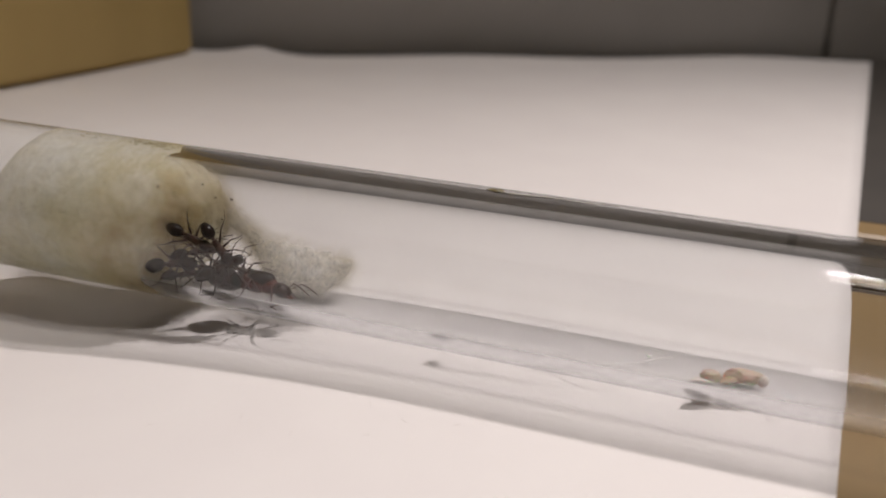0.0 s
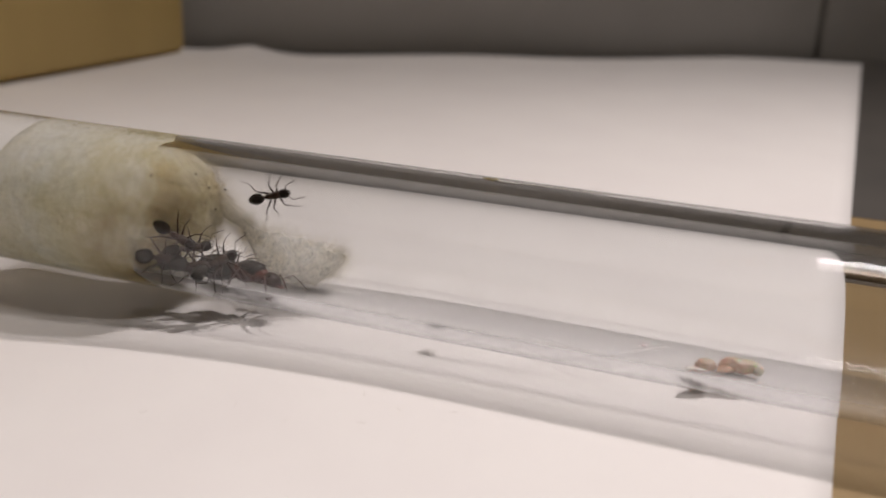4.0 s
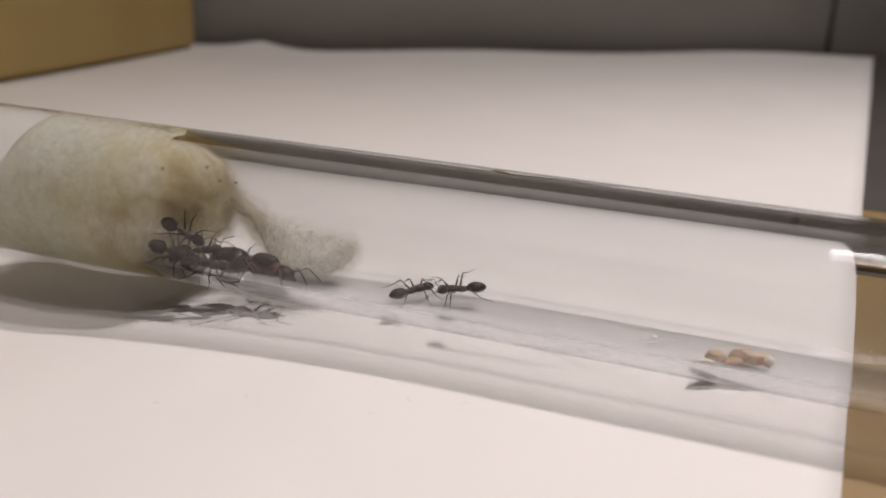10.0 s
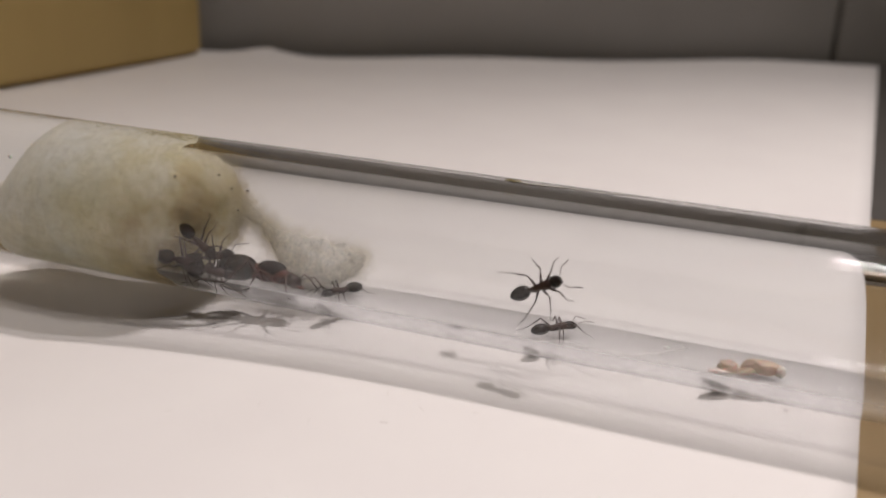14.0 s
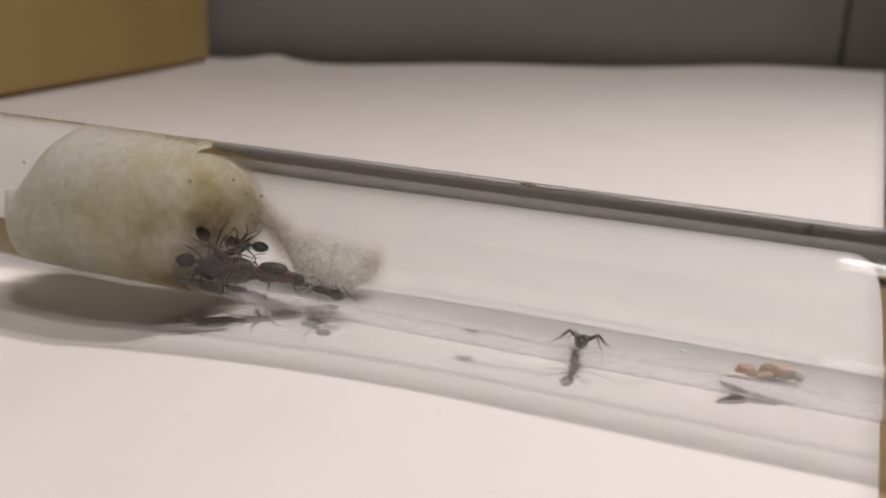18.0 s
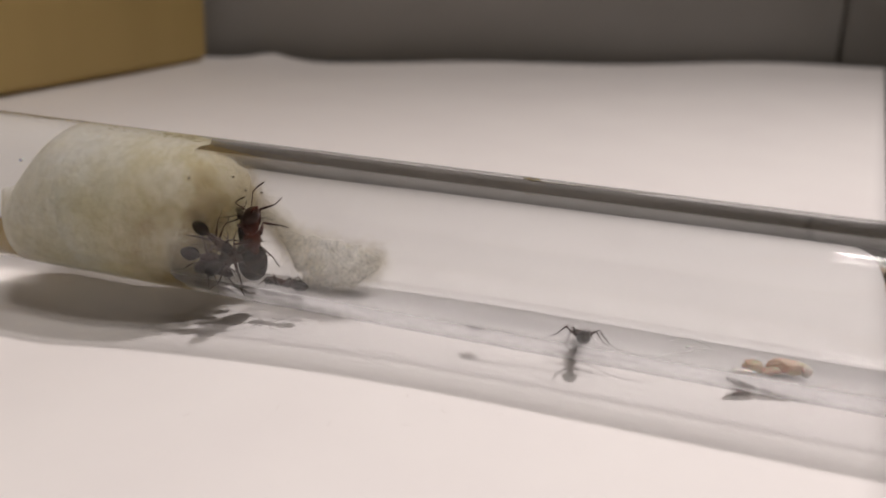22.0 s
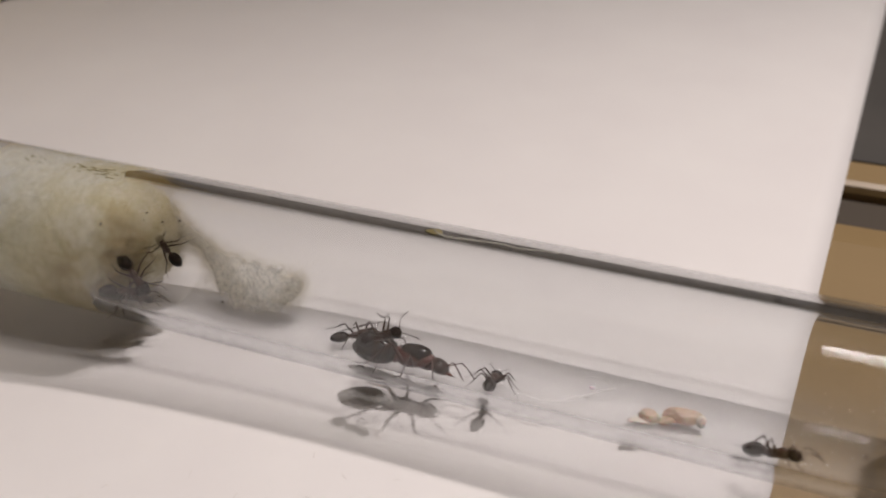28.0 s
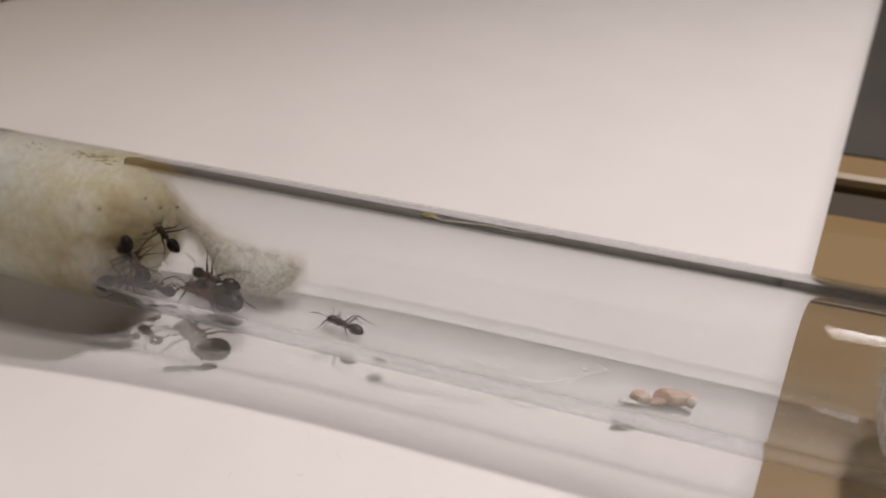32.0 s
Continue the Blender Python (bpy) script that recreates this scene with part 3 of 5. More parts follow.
def fibre_part(name, spots, count, length, radius, seed, parent, mat):
    me = strands(spots, count, length, radius, seed)
    me.materials.append(mat)
    ob = new(name, me)
    ob.parent = parent
    ob["kind"] = "stuff"
    return ob


def cotton_plug():
    ob = tagged(new("cotton_plug"), "wet yellowed cotton plug with mouldy end in the tube", "cotton plug")
    loops, ends = [], []
    nseg, n = 56, 64
    rp = RI + 0.00025  # the wet cotton clings to the glass
    for k in range(nseg + 1):
        u = k / nseg
        loop = []
        for i in range(n):
            a = 2 * math.pi * i / n  # 0 is up, 90 degrees is the back
            ca, sa = math.cos(a), math.sin(a)
            # the wet end is blunt, the other end slopes back at the front and is ragged
            xc = -0.0403 + 0.0026 * ca + 0.0004 * noise.noise((ca * 2, sa * 2, 5))
            xe = -0.0242 + 0.0003 * sa
            rag = 0.0008 * noise.noise((ca * 2.2, sa * 2.2, 1)) + 0.0009 * noise.noise((ca * 9, sa * 9, 2)) + 0.0006 * noise.noise((ca * 22, sa * 22, 7))
            if u < 0.22:
                w = u / 0.22
                r = rp * math.sin(math.pi / 2 * max(w, 0.02)) ** 0.8
                x = xc - 0.0050 * math.cos(math.pi / 2 * w)
            elif u < 0.72:
                w = (u - 0.22) / 0.50
                r = rp
                x = xc + (xe + rag * w - xc) * w
            else:
                w = (u - 0.72) / 0.28
                r = rp * max(1 - w, 0.02)
                # a rounded shoulder, flatter and hollowed by the nest low at the front
                full = (1 - (r / rp) ** 1.9) ** 0.62
                x = xe + rag * (r / rp) ** 2 + 0.0050 * (1 - 0.55 * max(0, -0.8 * sa - 0.6 * ca) * r / rp) * full
                x -= 0.0015 * math.exp(-((r * sa + 0.0042) ** 2 + (r * ca + 0.0026) ** 2) / 0.0030 ** 2) * min(1, 2.5 * full)
                x -= 0.0013 * math.exp(-((r * sa + 0.0002) ** 2 + (r * ca + 0.0012) ** 2) / 0.0026 ** 2)
            y, z = r * sa, r * ca
            p = Vector((x, y, z))
            amp = 0.00016 if u < 0.66 else 0.0003
            q = p * 640
            dn = noise.noise(q) * amp + noise.noise(q * 2.6) * amp * 0.5
            if u > 0.66:
                p.x += dn * 1.6
                rr = math.hypot(p.y, p.z)
                if rr > 1e-5:
                    s = min((rr + noise.noise(q + Vector((9, 3, 1))) * amp) / rr, rp / rr)
                    p.y, p.z = p.y * s, p.z * s
            else:
                rr = math.hypot(p.y, p.z)
                s = min(1, (rr - abs(dn) * 0.1) / max(rr, 1e-6))
                p.y, p.z = p.y * s, p.z * s
            p.z += AXIS
            loop.append(p)
            if u > 0.68 and i % 2 == 0:
                ends.append(p.copy())
        loops.append(loop)
    part("wad", rings(loops), M_COTTON, ob)
    free = [p for p in ends if not (p.y < 0.0015 and p.z < 0.0095)]
    fibre_part("fibres", free, 4600, 0.0024, 0.0000075, 4, ob, M_FIBRE)
    # dark threads of mould and dirt close round the nest
    nest = [p for p in ends if (p - Vector((-0.0215, -0.0042, 0.0058))).length < 0.0042]
    fibre_part("mould", nest, 900, 0.0016, 0.000012, 14, ob, M_MOULD)
    return ob


def cotton_tuft():
    ob = tagged(new("cotton_tuft"), "loose frayed tuft of dirty cotton on the tube wall", "cotton tuft")
    line = [(-20.5, 3.6, 8.6, 1.1), (-19.0, 4.1, 7.2, 0.7), (-17.6, 4.2, 6.0, 0.6), (-16.2, 3.7, 5.1, 0.9), (-14.6, 3.1, 4.2, 1.6), (-12.6, 2.7, 3.6, 2.4), (-10.5, 2.5, 3.3, 2.4), (-8.6, 2.6, 3.3, 2.2), (-7.0, 2.8, 3.6, 1.7), (-5.8, 3.2, 4.1, 0.8)]
    loops, spots = [], []
    n, fine = 28, 5
    pts = []
    for a, b in zip(line, line[1:]):
        for k in range(fine):
            pts.append([a[c] + (b[c] - a[c]) * k / fine for c in range(4)])
    pts.append(list(line[-1]))
    for x, y, z, r in pts:
        loop = []
        for i in range(n):
            w = 2 * math.pi * i / n
            d = Vector((0.25 * math.sin(w), math.cos(w), math.sin(w)))
            p = Vector((x, y, z)) * MM
            lump = 1 + 0.45 * noise.noise((p + d * r * MM) * 900) + 0.25 * noise.noise((p + d * r * MM) * 2300)
            p += d * r * MM * lump
            yz = Vector((p.y, p.z - AXIS))
            if yz.length > RI - 0.00008:
                yz *= (RI - 0.00008) / yz.length
            q = Vector((p.x, yz.x, yz.y + AXIS))
            loop.append(q)
            spots.append(q)
        spots.append(Vector((x, y, z)) * MM)
        loops.append(loop)
    part("wad", rings(loops), M_TUFT, ob)
    fibre_part("fibres", spots, 5200, 0.0026, 0.000008, 8, ob, M_TUFTFIBRE)
    return ob


def end_plug():
    ob = tagged(new("cotton_stopper"), "dry white cotton stopper closing the tube mouth", "cotton stopper")
    loops, spots = [], []
    n, rp = 48, RI - 0.00008
    for k in range(31):
        u = k / 30
        loop = []
        for i in range(n):
            a = 2 * math.pi * i / n
            if u < 0.35:
                w = u / 0.35
                r, x = rp * max(math.sin(math.pi / 2 * w), 0.02) ** 0.7, 0.0503 + 0.0035 * (1 - math.cos(math.pi / 2 * w))
            else:
                w = (u - 0.35) / 0.65
                r, x = rp * (1 if w < 0.85 else max(0.02, math.cos(math.pi / 2 * (w - 0.85) / 0.15))), 0.0538 + 0.0050 * w
            p = Vector((x, r * math.sin(a), AXIS + r * math.cos(a)))
            dn = 0.0005 * noise.noise(p * 500)
            p.x += dn
            loop.append(p)
            if u < 0.45:
                spots.append(p.copy())
        loops.append(loop)
    part("wad", rings(loops), M_DRYCOTTON, ob)
    fibre_part("fibres", spots, 700, 0.0016, 0.000012, 5, ob, M_DRYCOTTON)
    return ob


cotton_plug()
cotton_tuft()
end_plug()

# ---- small things in the tube ----
M_FRASS = grain(*material("dark_specks", (0.04, 0.03, 0.02), 0.8), ((0.03, 0.022, 0.015), (0.08, 0.055, 0.03)), 3000, 3)
M_CRUMB = grain(*material("dried_food", (0.70, 0.50, 0.36), 0.45, Subsurface_Weight=0.5, Subsurface_Scale=0.0008, Alpha=0.62), ((0.62, 0.46, 0.34), (0.82, 0.67, 0.54)), 900, 5, bump=0.6, bump_scale=2200, depth=0.0002)
M_HUSK = grain(*material("pale_husk", (0.7, 0.66, 0.6), 0.5, Subsurface_Weight=0.3, Subsurface_Scale=0.0006), ((0.55, 0.50, 0.45), (0.78, 0.74, 0.68)), 1100, 4, bump=0.4, bump_scale=2500, depth=0.0001)
M_STAIN = grain(*material("greasy_stain", (0.5, 0.42, 0.2), 0.4), ((0.11, 0.085, 0.03), (0.36, 0.30, 0.13)), 2500, 4)
M_SMEAR = grain(*material("dried_smear", (0.6, 0.57, 0.5), 0.4, Alpha=0.7), ((0.50, 0.47, 0.38), (0.68, 0.65, 0.57)), 1500, 4)
M_TRAIL = material("dried_trail", (0.90, 0.89, 0.87), 0.3, Coat_Weight=0.5)[0]
M_LINT = material("grey_lint", (0.55, 0.51, 0.48), 0.8)[0]
LINT = ((-11.6, -23.0), (4.2, -13.9), (12.3, -14.0), (0.1, -20.5), (5.9, -18.5), (-5.1, -19.5), (7.9, -15.3))
# the drops' bright glint is put into a white base colour
M_DROP_GLINT = material("water_drop", (0.95, 0.95, 0.95), 0.10, Subsurface_Weight=0.6, Subsurface_Scale=0.0003, Specular_IOR_Level=1.0, Coat_Weight=1.0, Coat_Roughness=0.08)[0]


def blob(rx, ry, rz, seed, rough=0.3, freq=1.3, sub=3):
    bm = bmesh.new()
    bmesh.ops.create_icosphere(bm, subdivisions=sub, radius=1)
    off = Vector((seed * 3.1, seed * 1.7, seed * 0.9))
    for v in bm.verts:
        k = 1 + rough * noise.noise(v.co * freq + off) + rough * 0.4 * noise.noise(v.co * freq * 2.7 + off)
        v.co = Vector((v.co.x * rx * k, v.co.y * ry * k, v.co.z * rz * k))
    return bm


def seat(x, y, z, turn=0.0):
    """A pose at a place in the tube whose up is towards the axis."""
    up = Vector((0, -y, AXIS - z)).normalized()
    fx = (Vector((1, 0, 0)) * math.cos(turn) + up.cross(Vector((1, 0, 0))) * math.sin(turn)).normalized()
    m = Matrix((fx, up.cross(fx), up)).transposed().to_4x4()
    m.translation = (x, y, z)
    return m


def on_wall(x, y, z, lift=0.0):
    """The nearest place on the inner glass."""
    yz = Vector((y, z - AXIS))
    yz = yz.normalized() * (RI - lift)
    return x, yz.x, yz.y + AXIS


def top_glass(x, y, lift=0.0):
    """A place in the inner skin of the glass near its top, in millimetres."""
    r = RI + (0.10 + lift) * MM
    return x * MM, y * MM, AXIS + math.sqrt(r ** 2 - (y * MM) ** 2)


def small(name, bm, mat, where, turn, label, category, group=""):
    ob = tagged(new(name, finish(bm, name, mat)), label, category, group)
    ob.matrix_world = seat(*where, turn)
    return ob


def chunk(rx, ry, rz, seed, cuts=9):
    """A torn lump: an egg cut by a few planes, then softened and roughened."""
    rnd = random.Random(seed)
    bm = bmesh.new()
    bmesh.ops.create_icosphere(bm, subdivisions=4, radius=1)
    planes = []
    for _ in range(cuts):
        n = Vector([rnd.gauss(0, 1) for _ in range(3)]).normalized()
        planes.append((n, rnd.uniform(0.6, 0.9)))
    off = Vector((seed * 2.3, seed * 1.1, 4.0))
    for v in bm.verts:
        p = v.co.copy()
        for n, d in planes:
            over = p.dot(n) - d
            if over > 0:
                p -= n * over * 0.7
        p *= 1 + 0.10 * noise.noise(v.co * 3 + off) + 0.05 * noise.noise(v.co * 8 + off)
        v.co = Vector((p.x * rx, p.y * ry, p.z * rz))
    return bm


def crumbs():
    a = tagged(new("food_crumb"), "small peach-coloured food crumb with a pale husk", "food crumb", "crumbs")
    a.matrix_world = seat(*on_wall(31.4 * MM, -1.5 * MM, 0.0018, 0.00058), 0.3)
    part("flesh", chunk(0.00100, 0.00080, 0.00080, 5), M_CRUMB, a)
    h = part("husk", blob(0.0013, 0.0006, 0.00022, 5, 0.4), M_HUSK, a, "pale papery husk")
    h.matrix_local = pose(-0.0008, -0.0004, -0.00042, 0, 6, 12)
    h = part("husk", chunk(0.0007, 0.0005, 0.0005, 12), M_CRUMB, a)
    h.matrix_local = pose(-0.0005, 0.0002, -0.0002, 20, 10, 30)
    b = tagged(new("food_crumb"), "larger angular peach food crumb with a white torn end", "food crumb", "crumbs")
    b.matrix_world = seat(*on_wall(34.1 * MM, -0.35 * MM, 0.0015, 0.00068), 0.25)
    part("flesh", chunk(0.00180, 0.00100, 0.00098, 8, 11), M_CRUMB, b)
    h = part("torn_end", chunk(0.00055, 0.0006, 0.00065, 2), M_HUSK, b, "white torn end")
    h.matrix_local = pose(0.00150, -0.0004, -0.0002)
    h = part("flake", chunk(0.0011, 0.0006, 0.0005, 6), M_CRUMB, b)
    h.matrix_local = pose(-0.0012, -0.0005, -0.0003, 10, -8, 15)


def curve_tube(points, radius, steps=8, bm=None, taper=None, n=6):
    """A round thread along a smooth line through the points."""
    pts = [Vector(p) for p in points]
    line = []
    for i in range(len(pts) - 1):
        p0, p1, p2, p3 = pts[max(i - 1, 0)], pts[i], pts[i + 1], pts[min(i + 2, len(pts) - 1)]
        for k in range(steps):
            u = k / steps
            line.append(0.5 * ((2 * p1) + (p2 - p0) * u + (2 * p0 - 5 * p1 + 4 * p2 - p3) * u * u + (3 * p1 - p0 - 3 * p2 + p3) * u ** 3))
    line.append(pts[-1])
    loops = []
    side = None
    for i, p in enumerate(line):
        d = (line[min(i + 1, len(line) - 1)] - line[max(i - 1, 0)]).normalized()
        side = d.orthogonal().normalized() if side is None else (side - d * side.dot(d)).normalized()
        other = d.cross(side)
        u = i / (len(line) - 1)
        r = radius if taper is None else float(np.interp(u, [t[0] for t in taper], [t[1] for t in taper]))
        loops.append([p + side * r * math.cos(2 * math.pi * k / n) + other * r * math.sin(2 * math.pi * k / n) for k in range(n)])
    return rings(loops, bm=bm)


def residues():
    pts = [on_wall(x * MM, y * MM, z * MM, 0.00003) for x, y, z in ((15.3, -0.9, 1.2), (16.4, -1.5, 1.3), (17.4, -1.3, 1.3), (19.2, -2.3, 1.5), (21.0, -2.8, 1.8), (22.3, -2.6, 1.7), (23.4, -2.0, 1.5), (24.1, -0.9, 1.2), (25.1, -0.2, 1.15), (26.3, 1.1, 1.2), (27.6, 1.8, 1.4))]
    tagged(new("silk_thread", finish(curve_tube(pts, 0.000050), "silk_thread", M_TRAIL)), "fine pale dried trail on the tube floor", "thread")
    pts = [on_wall(x * MM, y * MM, z * MM, 0.00003) for x, y, z in ((24.0, 2.1, 1.5), (25.4, 2.6, 1.7), (26.6, 2.3, 1.6), (27.7, 1.8, 1.4))]
    tagged(new("silk_thread", finish(curve_tube(pts, 0.000028), "silk_thread", M_TRAIL)), "short pale dried trail beside the droplets", "thread")
    rnd = random.Random(3)
    drops = [(25.57, 1.28, 1.3, 0.32), (23.76, -0.67, 1.2, 0.09), (23.28, -1.66, 1.4, 0.10), (26.4, 1.9, 1.4, 0.10), (36.84, -2.07, 1.5, 0.20), (36.29, -1.58, 1.4, 0.10), (38.21, 0.51, 1.2, 0.12), (37.4, -1.0, 1.2, 0.14), (36.2, -0.6, 1.2, 0.10), (37.9, -2.3, 1.6, 0.10), (35.9, -2.4, 1.6, 0.09)]
    for x, y, z, r in drops:
        small("water_drop", blob(r * MM, r * MM * 0.8, r * MM * 0.35, x, 0.15, sub=2), M_DROP_GLINT, on_wall(x * MM, y * MM, z * MM, r * MM * 0.3), rnd.random(), "tiny water drop on the tube floor, white for its glint", "drop", "water drops")
    for x, y, z, r in ((49.26, 0.59, 1.23, 0.17), (51.36, 1.02, 1.28, 0.14), (-14.18, 0.9, 1.26, 0.20), (7.42, 5.45, 3.9, 0.06), (22.9, 6.73, 6.76, 0.06)):
        small("speck", blob(r * MM, r * MM * 0.7, r * MM * 0.6, x, 0.3, sub=2), M_FRASS, on_wall(x * MM, y * MM, z * MM, r * MM * 0.5), rnd.random() * 3, "small dark speck stuck to the inner glass", "speck", "specks")
    # dark specks on the cotton
    for x, y, z, r in ((-22.37, -4.83, 13.19, 0.19), (-19.80, -0.99, 12.67, 0.15), (-20.28, -1.13, 11.88, 0.10), (-19.09, 0.19, 11.16, 0.15), (-18.11, 1.60, 10.74, 0.19), (-18.59, 0.41, 8.87, 0.14), (-20.96, -1.66, 11.27, 0.11), (-22.95, -3.82, 10.11, 0.12), (-19.51, -0.01, 9.53, 0.12), (-17.07, 3.48, 6.07, 0.14), (-6.98, 1.95, 4.81, 0.17)):
        small("speck", blob(r * MM, r * MM * 0.55, r * MM * 0.6, x, 0.3, sub=2), M_FRASS, (x * MM, y * MM, z * MM), rnd.random() * 3, "small dark speck on the dirty cotton", "speck", "specks on the cotton")
    # greasy streaks and a smear under the top of the glass
    for x, length, w in ((-35.6, 0.9, 0.10), (-34.6, 0.6, 0.08), (-33.8, 0.7, 0.09), (-29.6, 1.2, 0.10), (-28.6, 2.0, 0.13), (-27.4, 2.6, 0.16), (-26.4, 2.2, 0.17), (-25.4, 2.4, 0.15), (-24.2, 2.0, 0.12)):
        for k in range(5):
            yy = 1.0 + rnd.uniform(-0.35, 0.35) - k * 0.22
            zz = AXIS / MM + math.sqrt((RI / MM) ** 2 - yy * yy)
            small("grease_streak", blob(length * MM * rnd.uniform(0.08, 0.26), w * MM * rnd.uniform(0.3, 0.7), 0.00002, x + k, 0.6, 2.4, 3), M_STAIN, on_wall((x + rnd.uniform(-0.4, 0.4)) * MM, yy * MM, zz * MM, -0.00042), rnd.uniform(-0.15, 0.15), "thin yellowish grease streak under the glass top", "stain", "grease streaks")
    small("dried_smear", blob(0.00075, 0.00050, 0.00006, 2, 0.4, 2.0), M_STAIN, top_glass(9.9, 1.7), 0.1, "yellowish dried spot on the tube top", "stain")
    small("speck", blob(0.00018, 0.00010, 0.00006, 4, 0.3, sub=2), M_FRASS, top_glass(9.9, 1.75, 0.06), 0.4, "dark speck in a dried spot on the tube top", "speck")
    small("water_drop", blob(0.00030, 0.00022, 0.00012, 6, 0.2, sub=2), M_DROP_GLINT, on_wall(-42.5 * MM, -5.1 * MM, 12.8 * MM, 0.0001), 0.3, "water drop beside the wet cotton end, white for its glint", "drop")
    # lint on the paper
    for k, (x, y) in enumerate(LINT):
        turn, size = rnd.uniform(0, 3.1), rnd.uniform(0.5, 1.0)
        pts = [(x * MM + size * MM * u * math.cos(turn + bend * u), y * MM + size * MM * u * math.sin(turn + bend * u), dip(x * MM, y * MM) + 0.00003) for bend in (rnd.uniform(-0.9, 0.9),) for u in (-0.5, -0.15, 0.2, 0.5)]
        tagged(new("lint", finish(curve_tube(pts, 0.000011, 3, n=5), "lint", M_LINT)), "tiny grey lint fibre lying on the paper", "lint", "lint on the paper")
    pts = [top_glass(x, y) for x, y in ((9.7, 2.0), (10.3, 1.5), (11.3, 1.2), (12.6, 1.3), (14.2, 1.5), (16.0, 1.7), (18.0, 1.6), (20.0, 1.9), (21.5, 2.1))]
    tagged(new("dried_smear", finish(curve_tube(pts, 0.00007, taper=[(0, 0.00010), (0.2, 0.00012), (0.7, 0.00008), (1, 0.00004)]), "dried_smear", M_SMEAR)), "pale dried smear line along the tube top", "stain")


crumbs()
residues()


# ---- ants ----
def shell_material(name, colour_a, colour_b, rough):
    m, nodes, links, b = material(name, colour_a, rough)
    b.inputs["Coat Weight"].default_value = 0.03
    b.inputs["Specular IOR Level"].default_value = 0.2
    b.inputs["Coat Roughness"].default_value = 0.15
    return grain(m, nodes, links, b, (colour_a, colour_b), 700, 4, bump=0.12, bump_scale=4000, depth=0.00003)


M_BLACK = shell_material("black_shell", (0.009, 0.0055, 0.0045), (0.020, 0.012, 0.008), 0.22)
M_BROWN = shell_material("brown_shell", (0.022, 0.010, 0.007), (0.050, 0.022, 0.013), 0.30)
M_RED = shell_material("red_brown_shell", (0.070, 0.018, 0.012), (0.13, 0.034, 0.021), 0.34)
M_GASTER = shell_material("banded_shell", (0.008, 0.006, 0.005), (0.016, 0.011, 0.008), 0.20)
M_LEG = shell_material("dark_leg", (0.024, 0.011, 0.007), (0.045, 0.021, 0.012), 0.42)
M_QLEG = shell_material("red_brown_leg", (0.030, 0.010, 0.007), (0.060, 0.019, 0.012), 0.42)


def band_rings(m, pitch, start):
    """Paler brown hind margins on the plates of the rear body, along its length."""
    nodes, links = m.node_tree.nodes, m.node_tree.links
    b = nodes["Principled BSDF"]
    old = b.inputs["Base Color"].links[0].from_socket
    tc = nodes.new("ShaderNodeTexCoord")
    sep = nodes.new("ShaderNodeSeparateXYZ")
    links.new(tc.outputs["Object"], sep.inputs[0])
    f = nodes.new("ShaderNodeMath")
    f.operation = "MULTIPLY_ADD"
    f.inputs[1].default_value, f.inputs[2].default_value = 1 / pitch, start
    links.new(sep.outputs["X"], f.inputs[0])
    g = nodes.new("ShaderNodeMath")
    g.operation = "FRACT"
    links.new(f.outputs[0], g.inputs[0])
    r = nodes.new("ShaderNodeValToRGB")
    r.color_ramp.elements[0].position, r.color_ramp.elements[1].position = 0.0, 0.30
    r.color_ramp.elements[0].color, r.color_ramp.elements[1].color = (1, 1, 1, 1), (0, 0, 0, 1)
    links.new(g.outputs[0], r.inputs["Fac"])
    mx = nodes.new("ShaderNodeMix")
    mx.data_type = "RGBA"
    links.new(r.outputs["Color"], mx.inputs[0])
    links.new(old, mx.inputs[6])
    mx.inputs[7].default_value = (0.055, 0.034, 0.018, 1)
    links.new(mx.outputs[2], b.inputs["Base Color"])


band_rings(M_GASTER, 0.00085, 0.2)


def lathe(stations, n=20, bm=None, grooves=0.0):
    """A body along x from stations (x, half width, half height, middle height)."""
    loops = []
    for x, w, h, z in stations:
        loops.append([(x * MM, w * MM * math.sin(2 * math.pi * i / n), (z + h * math.cos(2 * math.pi * i / n)) * MM) for i in range(n)])
    return rings(loops, bm=bm)


def egg(x0, x1, w, h, z0, z1, n=14, blunt=0.6, nose=0.0):
    """Stations of an egg-shaped body."""
    out = []
    for k in range(n + 1):
        u = k / n
        a = math.pi * u
        r = max(math.sin(a), 0.03) ** blunt * (1 + nose * (u - 0.5))
        out.append((x0 + (x1 - x0) * (1 - math.cos(a)) / 2, w * r, h * r, z0 + (z1 - z0) * u))
    return out


def gaster_stations(x0, x1, w, h, z, bands=4):
    out = []
    n = 30
    for k in range(n + 1):
        u = k / n
        r = max(math.sin(math.pi * min(u ** 0.82, 1)), 0.02) ** 0.48
        band = (u * bands) % 1
        r *= 1 - 0.045 * max(0, 1 - abs(band - 0.06) / 0.06) if 0.15 < u < 0.95 else 1
        out.append((x1 + (x0 - x1) * u, w * r, h * r, z - 0.10 * h * u))
    return out


